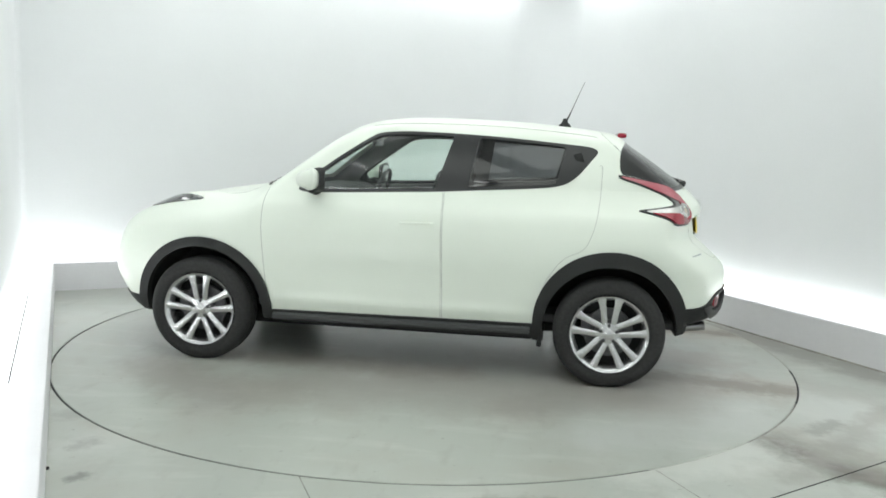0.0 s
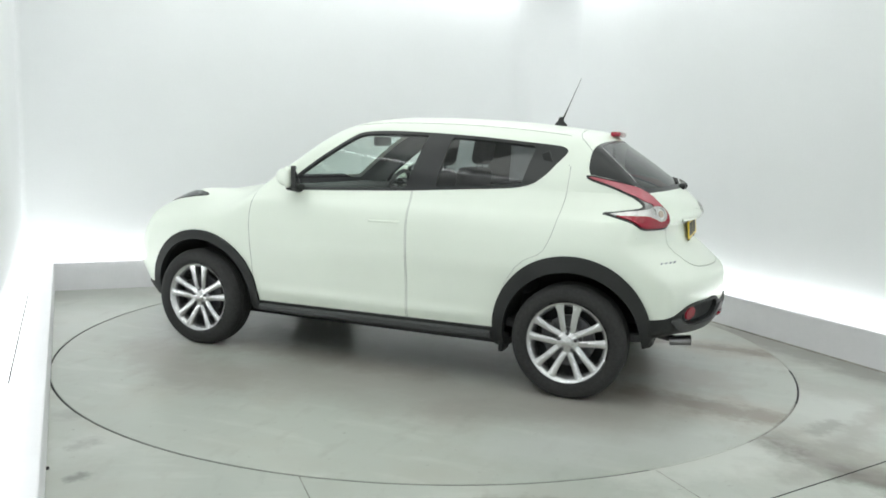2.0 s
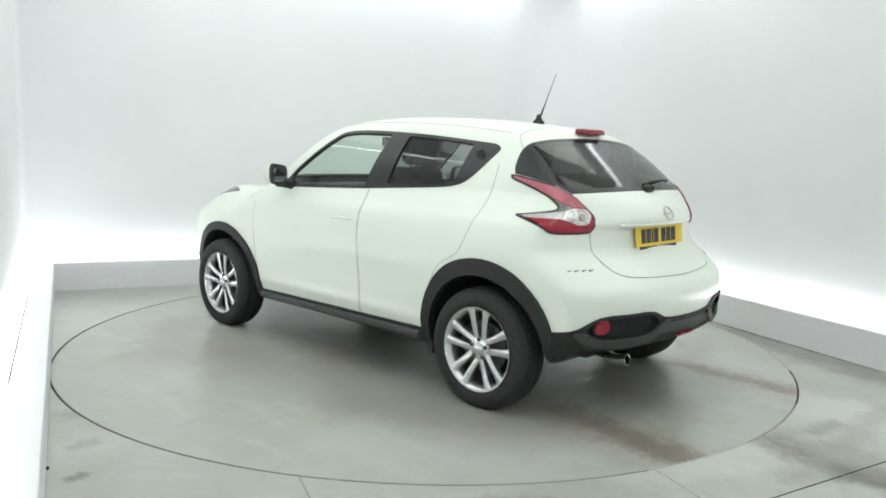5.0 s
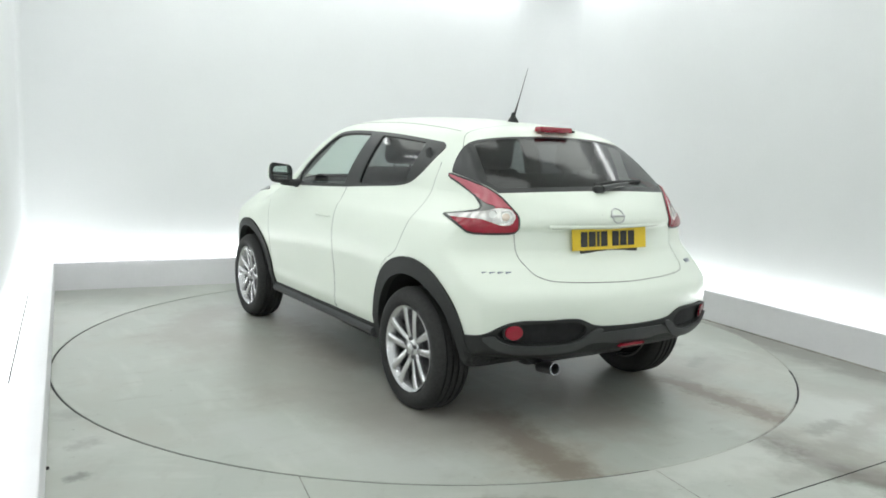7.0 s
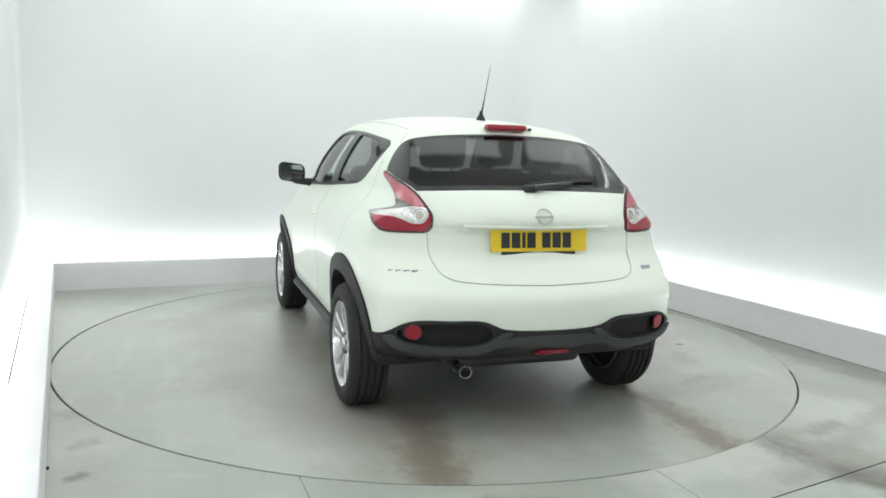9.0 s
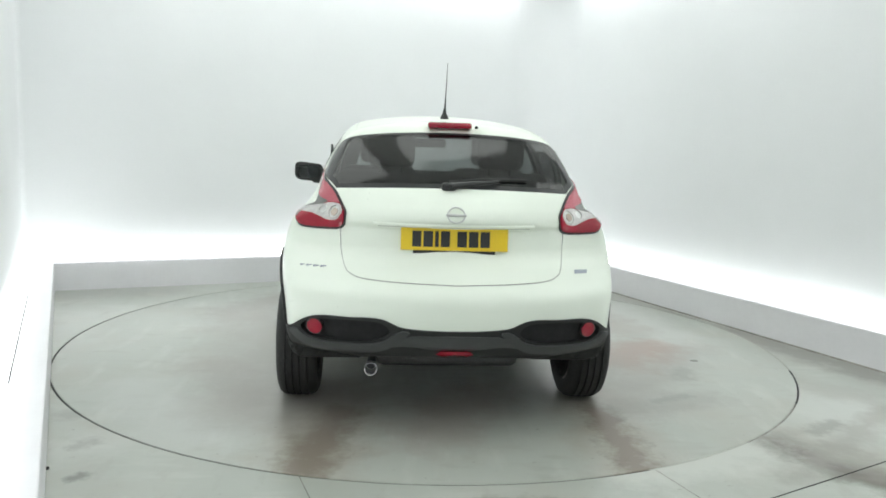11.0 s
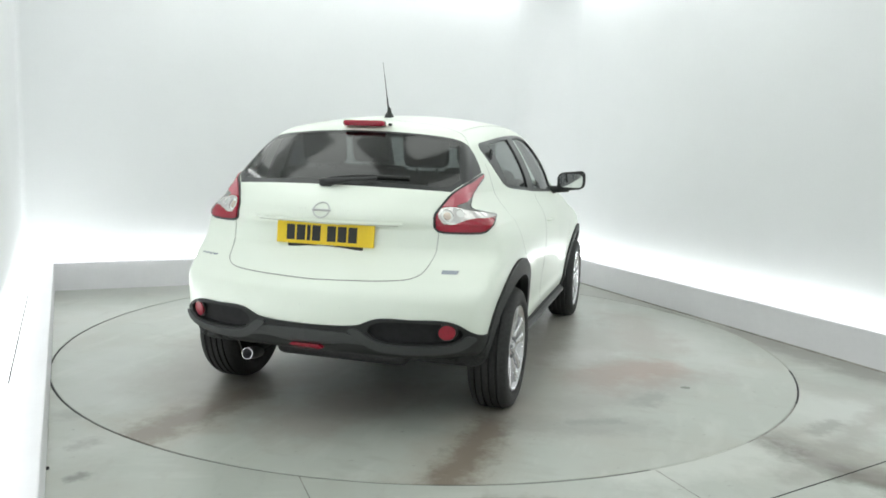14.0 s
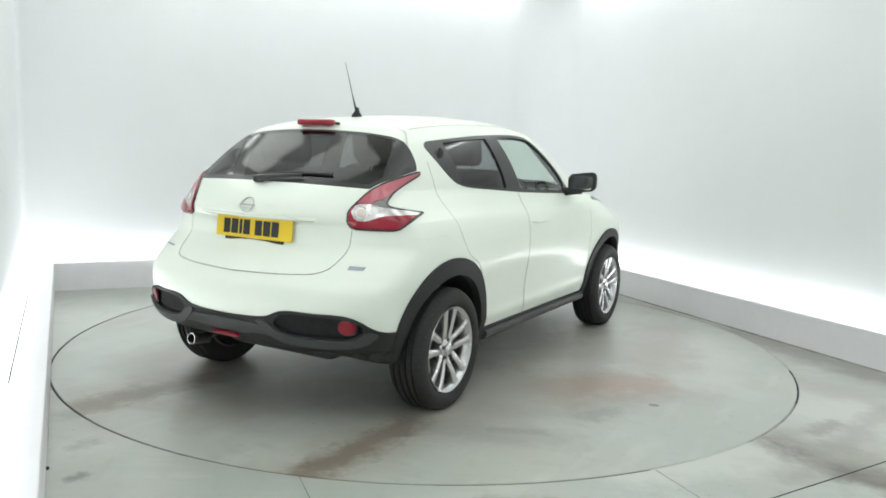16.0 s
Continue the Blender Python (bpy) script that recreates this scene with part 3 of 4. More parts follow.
def refine(T, where):
    """Cut the triangles whose centres satisfy where() into four."""
    global CV, CN
    pick = where(CV[T].mean(1))
    F = T[pick]
    key = np.sort(np.concatenate([F[:, [0, 1]], F[:, [1, 2]], F[:, [2, 0]]]), 1)
    uniq, inv = np.unique(key, axis=0, return_inverse=True)
    inv = inv.reshape(-1) + len(CV)
    CV = np.concatenate([CV, CV[uniq].mean(1)])
    fresh = CV[-len(uniq):]
    for _ in range(2):
        g = body_grad(fresh)
        fresh = fresh - np.clip(body_f(*fresh.T) / np.maximum((g**2).sum(1), 0.05), -0.004, 0.004)[:, None] * g
    CV[-len(uniq):] = fresh
    nn = body_grad(fresh)
    CN = np.concatenate([CN, nn / np.linalg.norm(nn, axis=1)[:, None]])
    n = len(F)
    ab, bc, ca = inv[:n], inv[n:2 * n], inv[2 * n:]
    a, b, c = F.T
    return np.concatenate([T[~pick], np.stack([a, ab, ca], 1), np.stack([ab, b, bc], 1), np.stack([ca, bc, c], 1), np.stack([ab, bc, ca], 1)])


def rounded(poly, times=2):
    q = np.array(poly, float)
    for _ in range(times):
        nx = np.roll(q, -1, 0)
        q = np.stack([q * 0.8 + nx * 0.2, q * 0.2 + nx * 0.8], 1).reshape(-1, 2)
    return q


def poly_dist(q, px, py):
    """Signed distance to a closed polygon, below 0 inside."""
    p = np.stack([px, py], 1)
    best = np.full(len(p), 1e9)
    inside = np.zeros(len(p), bool)
    for a, b in zip(q, np.roll(q, -1, 0)):
        d = b - a
        if d @ d < 1e-12:
            continue
        t = np.clip(((p - a) @ d) / (d @ d), 0, 1)
        best = np.minimum(best, np.hypot(*(p - a - t[:, None] * d).T))
        cross = (a[1] > p[:, 1]) != (b[1] > p[:, 1])
        xi = a[0] + (p[:, 1] - a[1]) * d[0] / (d[1] if abs(d[1]) > 1e-9 else 1e-9)
        inside ^= cross & (p[:, 0] < xi)
    return np.where(inside, -best, best)


def side_rule(poly, grow=0.0, smooth=2):
    q = rounded(poly, smooth)
    return lambda v: np.maximum(poly_dist(q, v[:, 0], v[:, 2]) - grow, 0.35 - np.abs(v[:, 1]))


def rear_rule(poly, grow=0.0, smooth=2):
    half = list(poly)
    q = rounded(half + [(-a, b) for a, b in reversed(half)], smooth)
    return lambda v: np.maximum(poly_dist(q, v[:, 1], v[:, 2]) - grow, v[:, 0] + 1.0)


def corner_rule(poly, grow=0.0, smooth=0):
    """In the slanted view over a rear corner: across = (|y| + x + 1.6) / sqrt 2."""
    q = rounded(poly, smooth)
    return lambda v: np.maximum(poly_dist(q, (np.abs(v[:, 1]) + v[:, 0] + 1.6) * 0.7071, v[:, 2]) - grow, np.maximum(v[:, 0] + 1.2, 0.3 - np.abs(v[:, 1])))


def piece(name, T, mat, label="", offset=0.0, skirt=None, parent=None, shade=True):
    """Make a mesh part out of triangles of the skin, moved along the normals, with its edge folded in to the depth skirt."""
    ids, F = np.unique(T, return_inverse=True)
    F = F.reshape(-1, 3)
    V, N = CV[ids] + CN[ids] * offset, CN[ids]
    if skirt is not None:
        e = np.concatenate([F[:, [0, 1]], F[:, [1, 2]], F[:, [2, 0]]])
        key = np.sort(e, 1)
        u, inv, cnt = np.unique(key, axis=0, return_inverse=True, return_counts=True)
        border = e[cnt[inv.reshape(-1)] == 1]
        w = np.unique(border)
        back = np.full(len(V), -1)
        back[w] = len(V) + np.arange(len(w))
        low = CV[ids][w] + CN[ids][w] * skirt
        faces = [tuple(f) for f in F] + [(b, a, back[a], back[b]) for a, b in border]
        V = np.concatenate([V, low])
        return link_mesh(name, V, faces, mat, parent or car, label, smooth=False)
    ob = link_mesh(name, V, F, mat, parent or car, label, smooth=True, normals=N if shade else None)
    return ob


def runs(T):
    """The connected pieces of a set of triangles."""
    ids, F = np.unique(T, return_inverse=True)
    F = F.reshape(-1, 3)
    mark = np.arange(len(ids))
    while True:
        low = mark[F].min(1)
        was = mark.copy()
        for k in range(3):
            np.minimum.at(mark, F[:, k], low)
        mark = mark[mark]
        if (mark == was).all():
            break
    label = mark[F[:, 0]]
    return [T[label == q] for q in np.unique(label) if (label == q).sum() > 3]


def halves(T):
    c = CV[T].mean(1)[:, 1]
    return T[c > 0], T[c <= 0]


def surf_y(x, z):
    lo, hi = 0.3, 1.1
    for _ in range(40):
        mid = (lo + hi) / 2
        if body_f(np.array([x]), np.array([mid]), np.array([z]))[0] < 0:
            lo = mid
        else:
            hi = mid
    return (lo + hi) / 2


DOORS = {}


def build_body():
    ledge = lambda c: (c[:, 0] < -1.5) & (c[:, 2] > 0.95) & (c[:, 2] < 1.06) & (np.abs(c[:, 1]) < 0.62)
    rest = refine(refine(SKIN, ledge), ledge)
    # round openings over the wheels, each with its own liner
    hub = lambda v: np.minimum(np.hypot(v[:, 0] - HALF_BASE, v[:, 2] - HUB_Z), np.hypot(v[:, 0] + HALF_BASE, v[:, 2] - HUB_Z))
    _, rest = carve(rest, lambda v: np.maximum(hub(v) - 0.392, 0.47 - np.abs(v[:, 1])))
    for hx in (1, -1):
        for sy in (1, -1):
            bm = bmesh.new()
            rows = []
            for r, y in ((0.05, 0.46), (0.405, 0.46), (0.402, 0.70), (0.398, 0.86)):
                ring = []
                for a in np.linspace(0.02, math.pi - 0.02, 40):
                    x, z = hx * HALF_BASE + r * math.cos(a), HUB_Z + r * math.sin(a)
                    out = y if y < 0.5 else min(y, max(surf_y(x, z + 0.02) - 0.012, 0.55 + 0.1 * y))
                    ring.append(bm.verts.new((x, sy * out, z)))
                rows.append(ring)
            for p, q in zip(rows, rows[1:]):
                for k in range(39):
                    bm.faces.new((p[k], p[k + 1], q[k + 1], q[k]))
            part("wheel_well", bm, M_WELL, car, "black wheel well liner", True)
    shell = rest
    # side glass with its black frame
    dlo = [(0.70, 1.07), (0.60, 1.17), (0.45, 1.285), (0.27, 1.41), (0.19, 1.458), (0.0, 1.47), (-0.3, 1.463), (-0.62, 1.447), (-1.0, 1.415),
           (-1.13, 1.403), (-1.165, 1.375), (-1.11, 1.31), (-1.05, 1.235), (-0.98, 1.18), (-0.87, 1.153), (-0.45, 1.125), (-0.2, 1.107), (0.3, 1.085)]
    frame_zone, rest = carve(rest, side_rule(dlo))
    qd = rounded(dlo)

    def pane_rule(a_top, a_low, b_top, b_low):
        def rule(v):
            x, z = v[:, 0], v[:, 2]
            xa = a_low + (a_top - a_low) * (z - 1.12) / 0.32
            xb = b_low + (b_top - b_low) * (z - 1.12) / 0.32
            return np.maximum(poly_dist(qd, x, z) + 0.018, np.maximum(x - xa, xb - x))
        return rule
    front_pane, frame_zone = carve(frame_zone, pane_rule(0.70, 0.58, -0.28, -0.19))
    rear_pane, frame_zone = carve(frame_zone, pane_rule(-0.44, -0.385, -0.98, -0.90))
    for T in halves(frame_zone):
        piece("window_frame", T, M_GLOSSBLACK, "black side window surround", 0.002, -0.02)
    for T in halves(front_pane):
        piece("front_door_glass", T, M_GLASS, "clear green-tinted side window", -0.006)
    for T in halves(rear_pane):
        piece("rear_door_glass", T, M_TINT, "dark tinted side window", -0.006)
    # tail lamps: dark rim, red arms, clear middle
    lamp = [(0.690, 1.250), (0.561, 1.221), (0.47, 1.194), (0.385, 1.149), (0.32, 1.090), (0.28, 1.050), (0.276, 0.995), (0.305, 0.962), (0.41, 0.959), (0.52, 0.961),
            (0.573, 0.996), (0.63, 1.021), (0.692, 1.044), (0.60, 1.058), (0.51, 1.074), (0.482, 1.082), (0.476, 1.096), (0.510, 1.133), (0.56, 1.163), (0.61, 1.188), (0.69, 1.222)]
    near_lamp = lambda c: (c[:, 0] < -1.22) & (c[:, 2] > 0.92) & (c[:, 2] < 1.34) & (np.abs(c[:, 1]) > 0.42)
    rest = refine(refine(rest, near_lamp), near_lamp)
    zone, rest = carve(rest, corner_rule(lamp, 0.0, 1))
    face, rim = carve(zone, corner_rule(lamp, -0.010, 1))
    clear, red = carve(face, corner_rule([(0.665, 1.046), (0.53, 1.058), (0.44, 1.072), (0.39, 1.087), (0.325, 1.082), (0.298, 1.046), (0.318, 1.008), (0.371, 1.002), (0.42, 1.020), (0.47, 1.034), (0.57, 1.031), (0.640, 1.030)], 0.0, 1))
    elbow, red = carve(red, corner_rule([(0.72, 1.205), (0.66, 1.221), (0.60, 1.196), (0.545, 1.166), (0.495, 1.134), (0.455, 1.108), (0.41, 1.096), (0.40, 1.086), (0.44, 1.070), (0.52, 1.056), (0.66, 1.044), (0.72, 1.05)], 0.0, 1))
    arm, red = carve(red, lambda v: 1.088 - v[:, 2])
    disc = lambda a0, z0, r: corner_rule([(a0 + r * math.cos(k * math.pi / 8), z0 + r * math.sin(k * math.pi / 8)) for k in range(16)])
    socket, clear = carve(clear, disc(0.412, 1.056, 0.0185))
    bulb, clear = carve(clear, disc(0.348, 1.044, 0.030))
    core, bulb = carve(bulb, disc(0.348, 1.044, 0.019))
    lamps = []
    for T in halves(red):
        lamps.append(piece("tail_lamp", T, M_RED, "red and clear boomerang tail lamp", 0.012, -0.004))
    for T, host in zip(halves(rim), lamps):
        piece("rim", T, M_GLOSSBLACK, "black lamp rim", 0.004, -0.004, host)
    for T, host in zip(halves(arm), lamps):
        piece("upper_lens", T, M_ROSE, "pale red upper lens", 0.012, -0.004, host)
    for T, host in zip(halves(elbow), lamps):
        piece("elbow_trim", T, M_ELBOW, "smoky grey trim inside the lamp", 0.008, -0.004, host)
    for T, host in zip(halves(core), lamps):
        piece("bulb_cap", T, M_AMBER, "pale amber bulb cap", 0.008, -0.004, host)
    for T, host in zip(halves(socket), lamps):
        piece("socket", T, M_BADGE, "small grey reflector", 0.005, -0.004, host)
    for T, host in zip(halves(bulb), lamps):
        piece("bulb", T, M_BADGE, "grey reflector ring behind the clear lens", 0.004, -0.004, host)
    for T, host in zip(halves(clear), lamps):
        piece("lens", T, M_CLEAR, "clear silvery lens", 0.010, -0.004, host)
    # tailgate glass: wraps round to the sides, its upper edge follows one slanted line
    edge_x = table([(1.10, -1.47), (1.20, -1.345), (1.25, -1.303), (1.30, -1.288), (1.36, -1.290), (1.41, -1.305), (1.44, -1.332), (1.458, -1.36), (1.6, -1.6)])
    pane_low = lambda v: 1.176 - 0.05 * v[:, 1] ** 2
    arm_top = table([(-1.0, 0.6), (0.20, 1.02), (0.32, 1.092), (0.385, 1.151), (0.47, 1.196), (0.561, 1.223), (0.69, 1.252), (1.2, 1.34)])
    over = lambda v: arm_top((np.abs(v[:, 1]) + v[:, 0] + 1.6) * 0.7071)
    whole = lambda v: np.maximum((v[:, 0] - edge_x(v[:, 2])) * 0.8, np.maximum(pane_low(v), over(v)) - v[:, 2])
    back, rest = carve(rest, whole)
    pane, back = carve(back, lambda v: np.maximum(whole(v) + 0.022, np.abs(v[:, 1]) - 0.575 + 0.35 * (v[:, 2] - 1.30)))
    piece("rear_window_band", back, M_GLOSSBLACK, "black painted edge of the rear window", 0.0, -0.015)
    piece("rear_window", pane, M_BACK, "dark tinted rear window", -0.001)
    # windscreen
    wind = lambda v: np.maximum(np.maximum(np.abs(v[:, 1]) - 0.615 + 0.34 * (v[:, 2] - 1.1), 1.14 - v[:, 2]), np.maximum(v[:, 2] - 1.47, 0.30 - v[:, 0]))
    screen, rest = carve(rest, wind)
    piece("windscreen", screen, M_GLASS, "clear windscreen", -0.002)
    shell_open = rest
    # black plastic: arches, sills, bumper undersides
    arch = lambda v: np.maximum(hub(v) - 0.452 - 0.028 * np.clip((v[:, 2] - 0.35) / 0.4, 0, 1) * (v[:, 0] < 0), 0.45 - np.abs(v[:, 1]))
    ring, rest = carve(rest, arch)
    for hx in (1, -1):
        for T in halves(ring[CV[ring].mean(1)[:, 0] * hx > 0]):
            piece("wheel_arch", T, M_PLASTIC, "black plastic wheel arch", 0.014, -0.03)
    bump_line = table([(0.0, 0.530), (0.12, 0.532), (0.22, 0.538), (0.265, 0.546), (0.30, 0.562), (0.34, 0.577), (0.52, 0.578), (0.67, 0.568), (0.72, 0.545), (0.76, 0.515), (0.82, 0.48), (0.95, 0.44)])
    rest = refine(rest, lambda c: (c[:, 0] < -1.6) & (c[:, 2] < 0.62))
    low_rear, rest = carve(rest, lambda v: np.maximum(v[:, 2] - bump_line(np.abs(v[:, 1])), v[:, 0] + 1.3))
    around = lambda poly, sm=1: (lambda v, q=rounded(poly, sm): np.maximum(poly_dist(q, np.abs(v[:, 1]), v[:, 2]), v[:, 0] + 1.5))
    recess, low_rear = carve(low_rear, around([(0.725, 0.522), (0.68, 0.555), (0.52, 0.567), (0.36, 0.567), (0.315, 0.545), (0.300, 0.515), (0.335, 0.484), (0.40, 0.466), (0.60, 0.462), (0.68, 0.472), (0.72, 0.497)]))
    for T in halves(recess):
        piece("bumper_recess", T, M_WELL, "dark recess in the bumper", -0.014, 0.010)
    # the lip's upward face catches light, painted as a paler plastic
    lip, low_rear = carve(low_rear, around([(0.78, 0.49), (0.735, 0.505), (0.715, 0.482), (0.67, 0.462), (0.60, 0.454), (0.40, 0.458), (0.325, 0.477), (0.285, 0.512), (0.25, 0.530), (0.205, 0.527), (0.24, 0.49), (0.30, 0.447), (0.36, 0.426), (0.47, 0.418), (0.63, 0.418), (0.73, 0.443)]))
    for T in halves(lip):
        piece("bumper_lip", T, M_SATIN, "lip under the recess, its caught light put into a paler charcoal", 0.022, -0.01)
    piece("rear_lower_bumper", low_rear, M_PLASTIC, "black plastic lower rear bumper", 0.010, -0.01)
    low_front, rest = carve(rest, lambda v: np.maximum(v[:, 2] - 0.37 - 0.1 * np.clip(0.6 - np.abs(v[:, 1]), 0, 0.5), 1.3 - v[:, 0]))
    piece("front_lower_bumper", low_front, M_PLASTIC, "black plastic lower front bumper", 0.008, -0.01)
    sill, rest = carve(rest, lambda v: v[:, 2] - 0.335 - 0.012 * (0.8 - v[:, 0]) / 1.6)
    under = CN[sill].mean(1)[:, 2] < -0.6
    piece("underbody", sill[under], M_WELL, "black underbody", shade=False)
    for T in halves(sill[~under]):
        piece("sill", T, M_PLASTIC, "black plastic side sill", 0.014, -0.02)
    cowl, rest = carve(rest, lambda v: np.maximum(np.maximum(1.098 - v[:, 2], v[:, 2] - 1.145), np.maximum(0.9 - v[:, 0], np.abs(v[:, 1]) - 0.62)))
    piece("cowl", cowl, M_PLASTIC, "black plastic trim under the windscreen", 0.004, -0.01)
    # doors, tailgate and bonnet with their shut lines
    front_door = [(0.875, 1.60), (0.875, 0.9), (0.86, 0.7), (0.845, 0.48), (0.80, 0.33), (0.78, 0.1), (-0.26, 0.1), (-0.247, 0.9), (-0.225, 1.60)]
    rear_door = [(-0.233, 1.60), (-0.255, 0.9), (-0.272, 0.1), (-0.78, 0.1), (-0.82, 0.36), (-0.87, 0.60), (-0.97, 0.75), (-1.10, 0.81), (-1.14, 0.9),
                 (-1.165, 1.0), (-1.185, 1.14), (-1.19, 1.60)]
    below = lambda rule: (lambda v: np.maximum(rule(v), v[:, 2] - 1.30))
    for name, poly, text in (("front_door", front_door, "white front door"), ("rear_door", rear_door, "white rear door")):
        door, rest = carve(rest, below(side_rule(poly, -0.0015, 1)))
        line, rest = carve(rest, below(side_rule(poly, 0.0015, 1)))
        for T, side in zip(halves(door), (1, -1)):
            DOORS[name, side] = piece(name, T, M_PAINT, text)
        for T in halves(line):
            for run in runs(T):
                piece("shut_line", run, M_SHUT, "", -0.003)
    gate = [(0.0, 0.735), (0.3, 0.742), (0.46, 0.752), (0.52, 0.78), (0.548, 0.86), (0.552, 0.97), (0.56, 1.10), (0.60, 1.16), (0.67, 1.250), (0.95, 1.268), (0.95, 1.75), (0.0, 1.75)]
    gate_x = table([(0.5, -1.45), (1.2, -1.45), (1.3, -1.325), (1.36, -1.305), (1.40, -1.275), (1.46, -1.21), (1.5, -1.18), (1.7, -1.1)])
    limit = lambda rule, grow: (lambda v: np.maximum(rule(v), v[:, 0] - gate_x(v[:, 2]) - grow))
    door, rest = carve(rest, limit(rear_rule(gate, -0.0022, 2), -0.0022))
    line, rest = carve(rest, limit(rear_rule(gate, 0.0022, 2), 0.0022))
    piece("tailgate", door, M_PAINT, "white tailgate")
    for run in runs(line):
        piece("shut_line", run, M_SHUT, "", -0.003)
    hood = rounded([(1.02, 0.60), (1.5, 0.56), (1.95, 0.42), (2.0, 0.0), (1.95, -0.42), (1.5, -0.56), (1.02, -0.60), (0.98, 0.0)], 2)
    hood_rule = lambda grow: (lambda v: np.maximum(poly_dist(hood, v[:, 0], v[:, 1]) - grow, 0.75 - v[:, 2]))
    bonnet, rest = carve(rest, hood_rule(-0.002))
    line, rest = carve(rest, hood_rule(0.002))
    piece("bonnet", bonnet, M_PAINT, "white bonnet")
    for run in runs(line):
        piece("shut_line", run, M_SHUT, "", -0.003)
    # lamps on the crests of the front wings
    pod = rounded([(1.74, 0.585), (1.66, 0.655), (1.50, 0.70), (1.34, 0.70), (1.31, 0.685), (1.42, 0.645), (1.58, 0.59)], 2)
    head, rest = carve(rest, lambda v: np.maximum(poly_dist(pod, v[:, 0], np.abs(v[:, 1])), 0.75 - v[:, 2]))
    for T in halves(head):
        piece("head_lamp", T, M_SMOKE, "smoked lamp on the front wing", 0.006, -0.004)
    piece("body", rest, M_PAINT, "white body shell")
    # lining just inside the skin
    c = CV[shell_open].mean(1)
    piece("lining", shell_open[(c[:, 2] > 0.78) & (c[:, 0] < 1.05) & (c[:, 0] > -1.22)], M_LINER, "grey cabin lining", -0.030, shade=False)


build_body()


def surf_x(y, z):
    """The tail's x at (y, z)."""
    lo, hi = -2.2, -1.0
    for _ in range(40):
        mid = (lo + hi) / 2
        if body_f(np.array([mid]), np.array([y]), np.array([z]))[0] > 0:
            lo = mid
        else:
            hi = mid
    return (lo + hi) / 2


def surf_z(x, y):
    lo, hi = 0.7, 1.8
    for _ in range(40):
        mid = (lo + hi) / 2
        if body_f(np.array([x]), np.array([y]), np.array([mid]))[0] < 0:
            lo = mid
        else:
            hi = mid
    return (lo + hi) / 2


def rear_pad(name, outline, thick, mat, parent, label="", sink=0.004, ring=0):
    """A raised pad on the tail, outline in (y, z)."""
    bm = bmesh.new()
    top = [bm.verts.new((surf_x(y, z) - thick, y, z)) for y, z in outline]
    low = [bm.verts.new((v.co.x + thick + sink, v.co.y, v.co.z)) for v in top]
    cy, cz = np.mean([q[0] for q in outline]), np.mean([q[1] for q in outline])
    mid = bm.verts.new((surf_x(cy, cz) - thick * 1.15, cy, cz))
    n = len(top)
    for k in range(n):
        j = (k + 1) % n
        bm.faces.new((top[k], top[j], mid))
        bm.faces.new((top[k], low[k], low[j], top[j]))
    return part(name, bm, mat, parent, label)


def ellipse(cy, cz, ry, rz, n=20):
    return [(cy + ry * math.cos(2 * math.pi * k / n), cz + rz * math.sin(2 * math.pi * k / n)) for k in range(n)]


